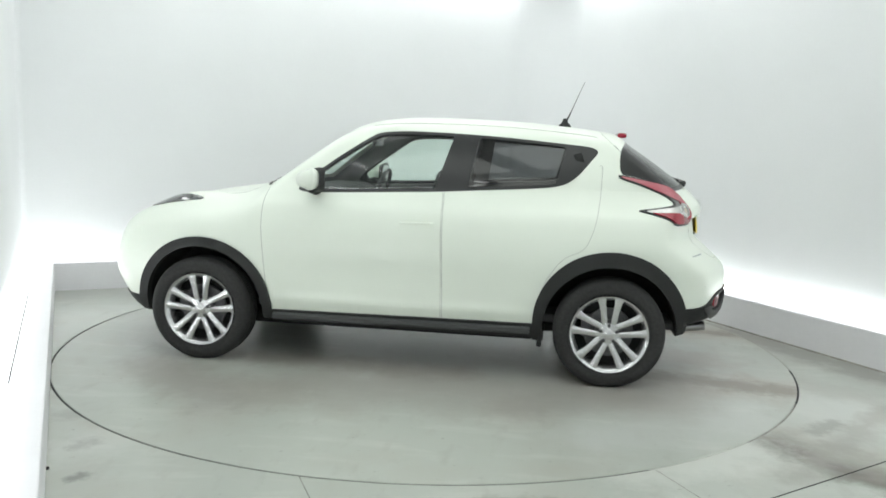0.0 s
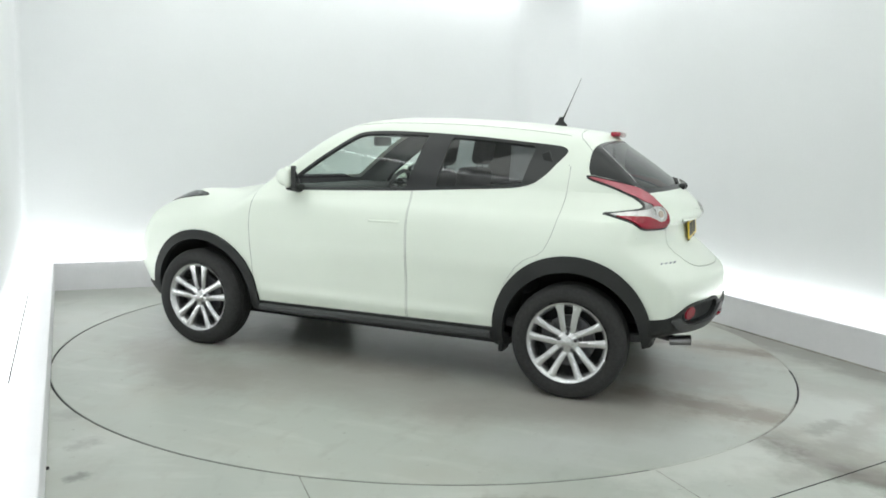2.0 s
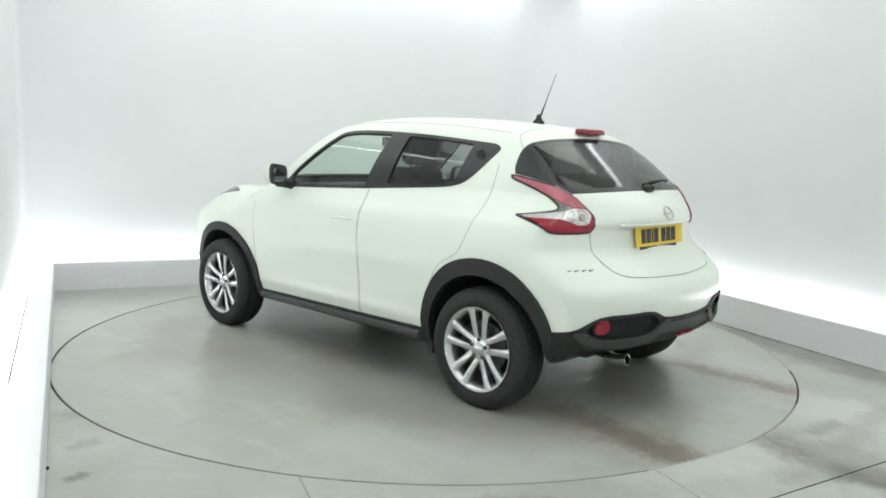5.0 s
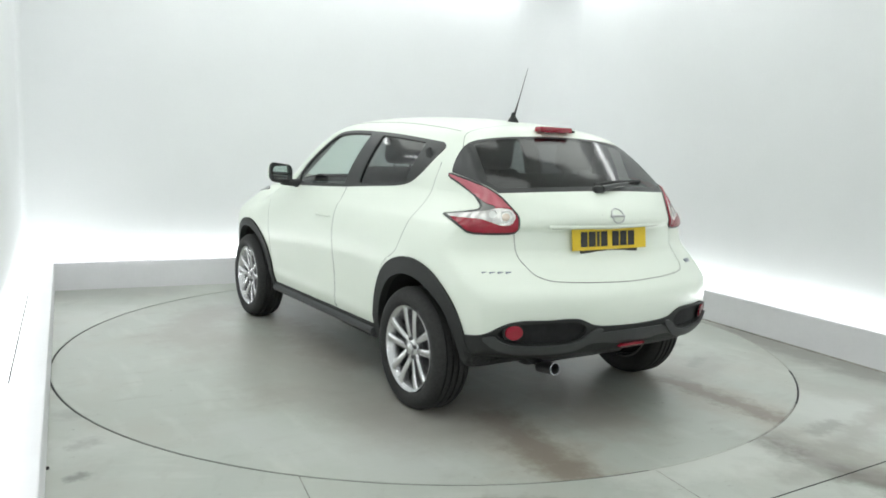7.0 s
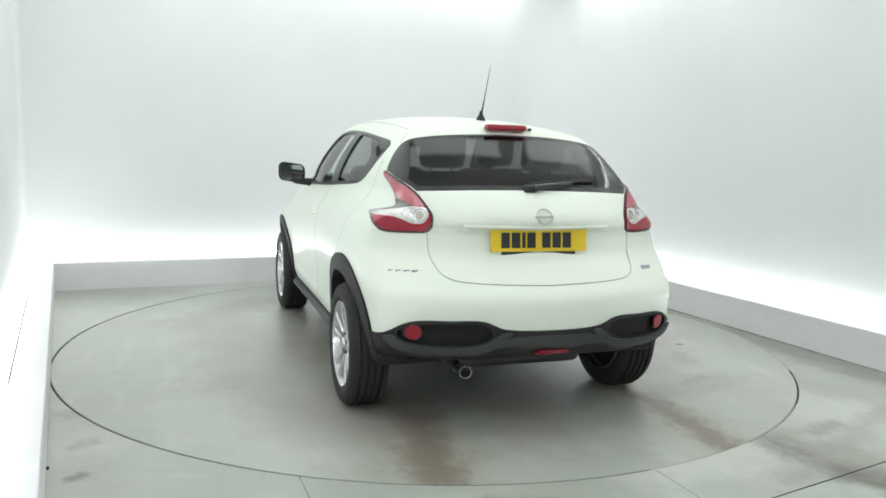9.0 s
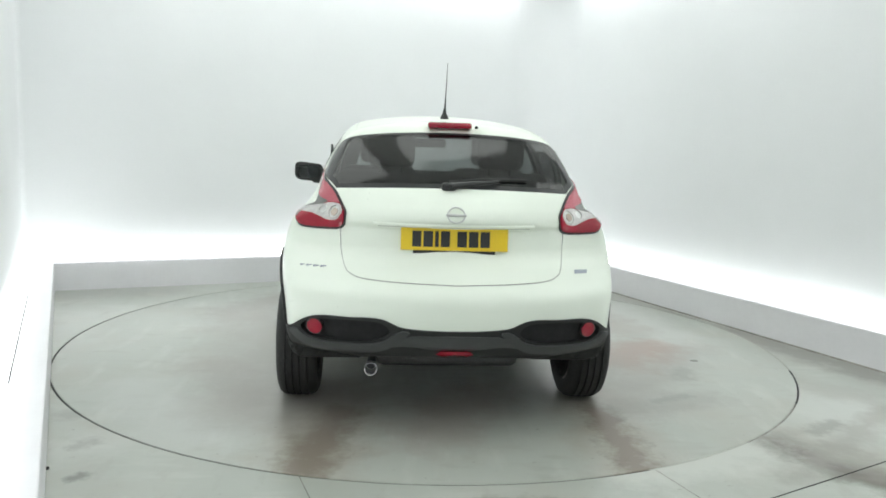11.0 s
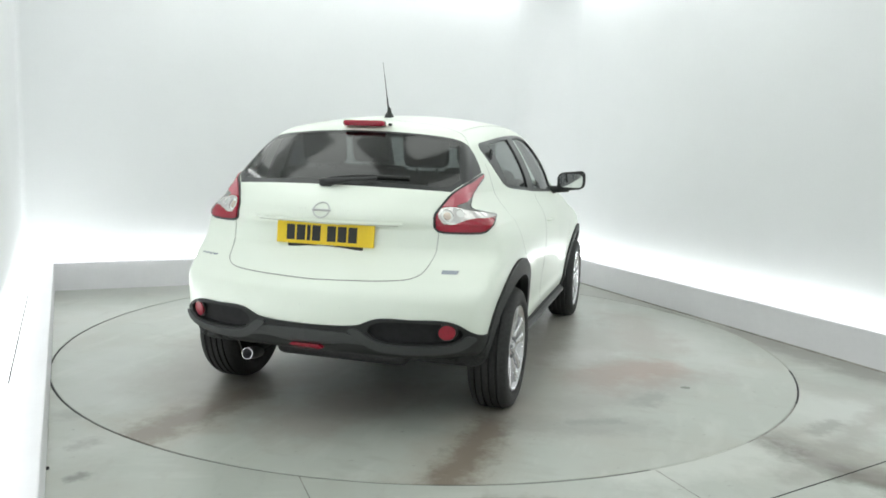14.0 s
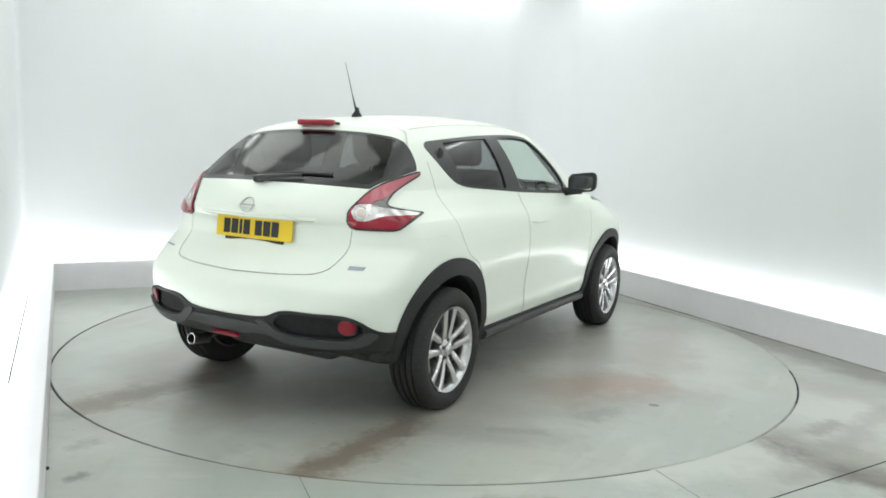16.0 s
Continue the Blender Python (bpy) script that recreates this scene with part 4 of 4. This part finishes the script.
# ---- wheels ----
def build_wheel(at, outward):
    """Wheel with its outer face towards +y (outward 1) or -y (outward -1)."""
    bottom = at[2]
    grow = 0.975
    wheel = new("wheel")
    wheel.parent = car
    tagged(wheel, "silver twin-spoke alloy wheel with black tyre")
    wheel.matrix_basis = Matrix.Translation(at) @ (Matrix() if outward > 0 else Matrix.Rotation(math.pi, 4, "Z"))
    w = 0.105
    prof = [(0.230, -w + 0.012), (0.252, -w + 0.002), (0.285, -w), (0.308, -w + 0.010), (0.320, -w + 0.028)]
    for k in range(4):
        y = -0.062 + k * 0.036
        prof += [(TYRE_R - (0.002 if k in (0, 3) else 0), y), (TYRE_R - 0.013, y + 0.002), (TYRE_R - 0.013, y + 0.010), (TYRE_R, y + 0.012)]
    prof += [(0.320, w - 0.028), (0.308, w - 0.010), (0.285, w), (0.256, w - 0.002), (0.246, w - 0.006), (0.236, w - 0.014)]
    bm = lathe(prof, 96, True)
    for v in bm.verts:
        v.co.z = max(v.co.z, 0.001 - bottom)
    part("tyre", bm, M_RUBBER, wheel, "black road tyre with tread grooves", True)
    rim = part("rim", lathe([(0.224, -0.095), (0.234, -0.09), (0.205, -0.06), (0.200, 0.03), (0.208, 0.072), (0.224, 0.090), (0.234, 0.096), (0.237, 0.090), (0.226, 0.08), (0.212, 0.06), (0.206, 0.03), (0.212, -0.06)], 72, True), M_ALLOY, wheel, "silver alloy rim", True)
    rim.scale = (grow, 1, grow)
    # five pairs of spokes
    for k in range(5):
        base = 2 * math.pi * k / 5 + math.pi / 2
        bm = bmesh.new()
        for side in (-1, 1):
            rows = []
            for r, off, half, y_out, y_in in ((0.040, 0.024, 0.017, 0.066, 0.030), (0.085, 0.030, 0.0175, 0.074, 0.040), (0.140, 0.038, 0.0185, 0.082, 0.050), (0.190, 0.048, 0.0215, 0.087, 0.050), (0.224, 0.058, 0.033, 0.089, 0.045)):
                tang = off * side
                ring = []
                for dt, y in ((-half, y_in), (-half, y_out - 0.005), (-half * 0.6, y_out), (half * 0.6, y_out), (half, y_out - 0.005), (half, y_in)):
                    px, pz = r, tang + dt
                    ring.append(bm.verts.new((px * math.cos(base) - pz * math.sin(base), y, px * math.sin(base) + pz * math.cos(base))))
                rows.append(ring)
            for a, b in zip(rows, rows[1:]):
                for j in range(6):
                    bm.faces.new((a[j], a[(j + 1) % 6], b[(j + 1) % 6], b[j]))
            bm.faces.new(rows[0])
            bm.faces.new(rows[-1])
        part("spoke", bm, M_ALLOY, wheel, "", True).scale = (grow, 1, grow)
    part("hub", lathe([(0.0, 0.030), (0.062, 0.030), (0.066, 0.060), (0.060, 0.070), (0.034, 0.074), (0.033, 0.080), (0.026, 0.085), (0.0, 0.086)], 40), M_ALLOY, wheel, "silver hub with round cap", True)
    for k in range(5):
        a = 2 * math.pi * k / 5 + math.pi / 2
        bm = lathe([(0.0, 0.055), (0.0105, 0.055), (0.0105, 0.078), (0.007, 0.081), (0.0, 0.081)], 10)
        bmesh.ops.translate(bm, verts=bm.verts, vec=(0.050 * math.cos(a), 0.0, 0.050 * math.sin(a)))
        part("wheel_nut", bm, M_DARKMETAL, wheel, "dark wheel nut")
    part("brake_disc", lathe([(0.03, 0.0), (0.145, 0.0), (0.145, 0.022), (0.08, 0.022), (0.078, 0.04), (0.03, 0.04)], 48), M_DARKMETAL, wheel, "grey brake disc", True)
    part("caliper", box((0.07, 0.07, 0.13), (0.125, 0.0, 0.03), 0.012), M_DARKMETAL, wheel, "dark brake caliper")
    part("backing", lathe([(0.0, -0.03), (0.20, -0.03), (0.20, -0.025), (0.0, -0.025)], 32), M_WELL, wheel)
    return wheel


for sx in (1, -1):
    for sy in (1, -1):
        build_wheel((sx * HALF_BASE, sy * (0.795 if sx > 0 else 0.78), 0.319), sy)


# ---- parts outside ----
def build_mirror(side):
    toe = 0.58 if side > 0 else 0.04      # both glasses are set for the driver on the right
    bm = box((0.125, 0.195, 0.130), (0, 0, 0), 0.055, 5)
    for v in bm.verts:
        if v.co.x > 0:
            v.co.y *= 0.86
            v.co.z *= 0.80
        v.co.z += 0.012 * (v.co.y * side) / 0.1
        v.co.x -= toe * v.co.y * side
    at = Matrix.Translation((0.560, side * 0.905, 1.160))
    bmesh.ops.transform(bm, matrix=at, verts=bm.verts)
    shell = part("door_mirror", bm, M_PAINT, car, "white door mirror with black base", True)
    bm = box((0.030, 0.205, 0.136), (0.497, side * 0.905, 1.160), 0.0, 1)
    bmesh.ops.bevel(bm, geom=[e for e in bm.edges if abs(e.verts[0].co.x - e.verts[1].co.x) > 0.01], offset=0.042, segments=5, affect="EDGES", profile=0.5)
    for v in bm.verts:
        v.co.z += 0.012 * ((v.co.y * side) - 0.905) / 0.1
        v.co.x -= toe * ((v.co.y * side) - 0.905)
    part("housing", bm, M_PLASTIC, shell, "black mirror surround", True)
    bm = box((0.006, 0.168, 0.100), (0.4810, side * 0.905, 1.162), 0.0)
    bmesh.ops.bevel(bm, geom=[e for e in bm.edges if abs(e.verts[0].co.x - e.verts[1].co.x) > 0.004], offset=0.032, segments=5, affect="EDGES", profile=0.5)
    for v in bm.verts:
        v.co.x -= toe * ((v.co.y * side) - 0.905)
    part("mirror_glass", bm, M_MIRROR, shell, "mirror glass")
    bm = tube([(0.55, side * 0.74, 1.085), (0.55, side * 0.80, 1.092), (0.545, side * 0.88, 1.105)], 0.02, 10, taper=[0.034, 0.026, 0.030])
    part("mirror_foot", bm, M_PLASTIC, shell, "black mirror foot", True)


def build_outside():
    for side in (1, -1):
        build_mirror(side)
        # front door handle: a body-coloured grip over a small cup
        y = surf_y(-0.10, 0.92)
        grip = tube([(0.0, side * (y - 0.004), 0.918), (-0.02, side * (y + 0.018), 0.92), (-0.10, side * (y + 0.026), 0.922), (-0.18, side * (y + 0.018), 0.923), (-0.20, side * (y - 0.004), 0.923)], 0.007, 10)
        part("door_handle", grip, M_PAINT, DOORS["front_door", side], "white door handle", True)
        # hidden rear handle in the window corner
        y2 = surf_y(-1.04, 1.33)
        bm = box((0.05, 0.012, 0.09), (-1.05, side * (y2 + 0.002), 1.325), 0.005, 2, Matrix.Rotation(radians(20), 4, "Y"))
        part("door_handle", bm, M_PLASTIC, DOORS["rear_door", side], "black rear door handle in the window frame", True)
        # roof seam
        pts = [(x, side * 0.50, surf_z(x, side * 0.50) + 0.001) for x in np.linspace(0.25, -1.15, 15)]
        part("roof_seam", tube(pts, 0.0022, 6), M_SHUT, car)
        # the sill's outer ledge
        xs = np.linspace(0.80, -0.80, 17)
        bm = bmesh.new()
        rows = []
        for x in xs:
            y = surf_y(x, 0.33)
            rows.append([bm.verts.new((x, side * (y + dy), z + 0.008 * (0.8 - x) / 1.6)) for dy, z in ((-0.02, 0.326), (0.022, 0.318), (0.034, 0.308), (0.034, 0.288), (0.022, 0.274), (-0.05, 0.268))])
        for p, q in zip(rows, rows[1:]):
            for k in range(6):
                bm.faces.new((p[k], p[(k + 1) % 6], q[(k + 1) % 6], q[k]))
        bm.faces.new(rows[0])
        bm.faces.new(rows[-1])
        part("sill_ledge", bm, M_SATIN, car, "charcoal ledge along the sill", True)
        # mud flap under the sill's end
        bm = box((0.03, 0.12, 0.10), (-0.86, side * 0.74, 0.25), 0.008, 2)
        part("mud_flap", bm, M_PLASTIC, car, "black mud flap")
        # rear fog lamp and its dark recess
        lamp = rear_pad("rear_fog_lamp", ellipse(side * 0.660, 0.519, 0.036, 0.036), 0.012, M_RED, car, "round red rear fog lamp")
        rear_pad("lamp_rim", ellipse(side * 0.660, 0.519, 0.043, 0.043), 0.004, M_GLOSSBLACK, lamp)
    # centre of the bumper: paler skid panel and reflector
    pad = [(0.30, 0.475), (0.20, 0.505), (0.0, 0.508), (-0.20, 0.505), (-0.30, 0.475), (-0.42, 0.425), (-0.3, 0.392), (0.0, 0.385), (0.3, 0.392), (0.42, 0.425)]
    rear_pad("skid_panel", pad, 0.020, M_SATIN, car, "black lower bumper panel")
    rear_pad("reflector", [(0.088, 0.418), (0.07, 0.434), (-0.07, 0.434), (-0.088, 0.418), (-0.06, 0.406), (0.06, 0.406)], 0.032, M_RED, car, "red bumper reflector")
    # exhaust
    ex = new("exhaust")
    ex.parent = car
    tagged(ex, "chrome exhaust tip")
    bm = lathe([(0.026, -0.06), (0.029, -0.06), (0.031, 0.06), (0.027, 0.06)], 24, True)
    bmesh.ops.transform(bm, matrix=Matrix.Translation((-1.83, 0.39, 0.300)) @ Matrix.Rotation(radians(90), 4, "Z") @ Matrix.Rotation(radians(8), 4, "X"), verts=bm.verts)
    part("tip", bm, M_CHROME, ex, "chrome pipe end", True)
    part("pipe", tube([(-1.80, 0.39, 0.304), (-1.6, 0.38, 0.33), (-1.4, 0.30, 0.34)], 0.022), M_DARKMETAL, ex, "", True)
    part("silencer", box((0.28, 0.75, 0.15), (-1.50, 0.0, 0.32), 0.05, 3), M_DARKMETAL, car, "grey exhaust silencer", True)
    # dark block added under the car to keep light off the floor
    part("undertray_shade_block", box((2.5, 1.16, 0.10), (0.42, 0, 0.235), 0.03, 2), M_WELL, car, "black block under the car, added to deepen the shade on the floor", True)
    part("rear_axle", tube([(-1.265, -0.62, 0.32), (-1.265, 0.62, 0.32)], 0.04), M_WELL, car, "", True)
    part("front_axle", tube([(1.265, -0.62, 0.30), (1.265, 0.62, 0.30)], 0.04), M_WELL, car, "", True)
    # third brake lamp under the roof edge
    x = surf_x(0, 1.475)
    bm = box((0.06, 0.235, 0.032), (-1.335, 0, 1.492), 0.012, 3)
    for v in bm.verts:
        v.co.x += 0.24 * v.co.y ** 2
    part("brake_lamp", bm, M_RED, car, "red high-level brake lamp", True)
    part("washer_nozzle", box((0.03, 0.016, 0.016), (-1.325, -0.145, 1.487), 0.005), M_PLASTIC, car)
    # aerial
    z = surf_z(-0.955, 0.0)
    aerial = new("aerial")
    aerial.parent = car
    tagged(aerial, "black roof aerial leaning back")
    bm = lathe([(0.034, -0.004), (0.030, 0.012), (0.016, 0.030), (0.010, 0.055), (0.0, 0.058)], 20)
    bmesh.ops.transform(bm, matrix=Matrix.Translation((-0.955, 0, z)) @ Matrix.Rotation(radians(90), 4, "X") @ Matrix.Diagonal((1.3, 1, 0.75, 1)), verts=bm.verts)
    part("base", bm, M_PLASTIC, aerial, "", True)
    part("rod", tube([(-0.962, 0, z + 0.03), (-1.0, 0, z + 0.12), (-1.075, 0, 1.845)], 0.004, 8, taper=[0.007, 0.0030, 0.0012]), M_PLASTIC, aerial, "thin black rod", True)
    # wiper on the rear window
    wiper = new("rear_wiper")
    wiper.parent = car
    tagged(wiper, "black rear wiper")
    on = lambda y, z, d: (surf_x(y, z) - d, y, z)
    part("arm", tube([on(0.02, 1.188, 0.03), on(-0.1, 1.205, 0.035), on(-0.22, 1.215, 0.03)], 0.01, 8, taper=[0.020, 0.012, 0.008]), M_GLOSSBLACK, wiper, "", True)
    part("blade", tube([on(0.03, 1.207, 0.012), on(-0.14, 1.222, 0.014), on(-0.37, 1.222, 0.012)], 0.008, 8), M_PLASTIC, wiper, "", True)
    part("pivot", box((0.04, 0.07, 0.04), on(0.03, 1.185, 0.015), 0.014, 3), M_GLOSSBLACK, wiper, "", True)
    # chrome emblem: a ring with a bar
    cy, cz = 0.0, 1.057
    bm = bmesh.new()
    ring = [(cy + 0.041 * math.cos(a), cz + 0.036 * math.sin(a)) for a in (2 * math.pi * k / 32 for k in range(33))]
    emblem = part("emblem", tube([(surf_x(y, z) - 0.008, y, z) for y, z in ring], 0.0036, 8), M_BADGE, car, "chrome ring emblem", True)
    bm.free()
    part("bar", box((0.010, 0.098, 0.011), (surf_x(0, cz) - 0.006, 0, cz), 0.003, 2), M_BADGE, emblem)
    # lip over the plate
    pts = [(surf_x(y, 1.003) - 0.004, y, 1.003) for y in np.linspace(0.39, -0.39, 15)]
    part("plate_lip", tube(pts, 0.008, 8), M_PAINT, car, "white grip strip over the plate", True)
    pts = [(surf_x(y, 0.994) - 0.003, y, 0.993) for y in np.linspace(0.37, -0.37, 15)]
    part("lip_gap", tube(pts, 0.0035, 6), M_SHUT, car)
    # plate: yellow with plain bars
    px = surf_x(0, 0.935) - 0.007
    tilt = Matrix.Rotation(radians(6), 4, "Y")
    plate = part("plate", box((0.006, 0.52, 0.111), (px, 0, 0.937), 0.0015, 1, tilt), M_YELLOW, car, "yellow rear plate with black bars")
    y = 0.205
    for wdt in (0.044, 0.046, 0.018, 0.044, 0, 0.046, 0.046, 0.046):
        if wdt:
            part("bar", box((0.002, wdt, 0.076), (px - 0.0042, y - wdt / 2, 0.937), 0, 1, tilt), M_BLACKINK, plate)
            y -= wdt + 0.010
        else:
            y -= 0.026
    part("holder", box((0.012, 0.40, 0.016), (px - 0.002 + 0.004, 0, 0.873), 0.003, 2), M_BLACKINK, plate, "black plate holder strip")
    part("lettering", box((0.002, 0.14, 0.006), (px - 0.0045, 0, 0.873)), M_CLEAR, plate)
    # model badges as plain bars
    rear_pad("badge", [(-0.600, 0.797), (-0.672, 0.795), (-0.668, 0.780), (-0.600, 0.781)], 0.005, M_SCRIPT, car, "blue-grey badge bar")
    for y0, widths in ((0.745, (0.026, 0.030, 0.030, 0.030)),):
        yy = y0
        for wdt in widths:
            mid = yy - wdt / 2
            part("badge", box((0.005, wdt, 0.011), (surf_x(mid, 0.79) - 0.001, mid, 0.79 - 0.03 * (mid - 0.6) * (y0 > 0)), 0.001, 1, Matrix.Rotation(radians(-40 * (1 if y0 > 0 else -1) * (abs(mid) - 0.3)), 4, "Z")), M_SCRIPT, car, "dull grey badge bar")
            yy -= wdt + 0.005


build_outside()


# ---- cabin ----
def seat(at, width, rest_count):
    s = new("seat")
    s.parent = car
    tagged(s, "charcoal cloth car seat")
    s.location = at
    part("cushion", box((0.52, width, 0.16), (0.05, 0, 0), 0.06, 3, Matrix.Rotation(radians(-8), 4, "Y")), M_CLOTH, s, "", True)
    part("backrest", box((0.14, width, 0.60), (-0.27, 0, 0.33), 0.06, 3, Matrix.Rotation(radians(-16), 4, "Y")), M_CLOTH, s, "", True)
    for k in range(rest_count):
        y = (k - (rest_count - 1) / 2) * (width / max(rest_count, 1))
        part("headrest", box((0.10, 0.26, 0.20), (-0.40, y, 0.74), 0.045, 3, Matrix.Rotation(radians(-10), 4, "Y")), M_CLOTH, s, "", True)
        for d in (-0.06, 0.06):
            part("headrest_post", tube([(-0.36, y + d, 0.56), (-0.39, y + d, 0.70)], 0.006, 6), M_DARKMETAL, s)


def build_cabin():
    part("cabin_floor", box((2.6, 1.45, 0.05), (-0.35, 0, 0.36), 0.01, 1), M_DASH, car, "dark cabin floor")
    seat((0.10, 0.37, 0.62), 0.50, 1)
    seat((0.10, -0.37, 0.62), 0.50, 1)
    seat((-0.78, 0.0, 0.62), 1.22, 2)
    part("dashboard", box((0.42, 1.38, 0.34), (0.70, 0, 0.92), 0.10, 4), M_DASH, car, "charcoal dashboard", True)
    part("parcel_shelf", box((0.45, 1.15, 0.03), (-1.40, 0, 1.09), 0.01, 2), M_DASH, car, "dark parcel shelf")
    part("steering_wheel", tube([(0.40 + 0.06 * math.sin(a) * -1, -0.37 + 0.18 * math.cos(a), 1.02 + 0.17 * math.sin(a)) for a in (2 * math.pi * k / 28 for k in range(29))], 0.016, 8), M_DASH, car, "black steering wheel", True)
    part("rear_view_mirror", box((0.03, 0.24, 0.065), (0.34, 0, 1.405), 0.014, 3), M_GLOSSBLACK, car, "black interior mirror", True)


build_cabin()


# ---- movement ----
def motions():
    spin = lambda t: 171.08 - 7.070 * t + 0.0042 * t * t
    rows_table, rows_car = [], []
    for k in range(33):
        t = k * 0.5
        turn = pose(0, 0, 0, 0, 0, spin(t))
        rows_table.append((t, turn))
        rows_car.append((t, turn @ pose(0.0566, 0.0028, 0.001)))
    walk(turntable, rows_table)
    walk(car, rows_car)


motions()
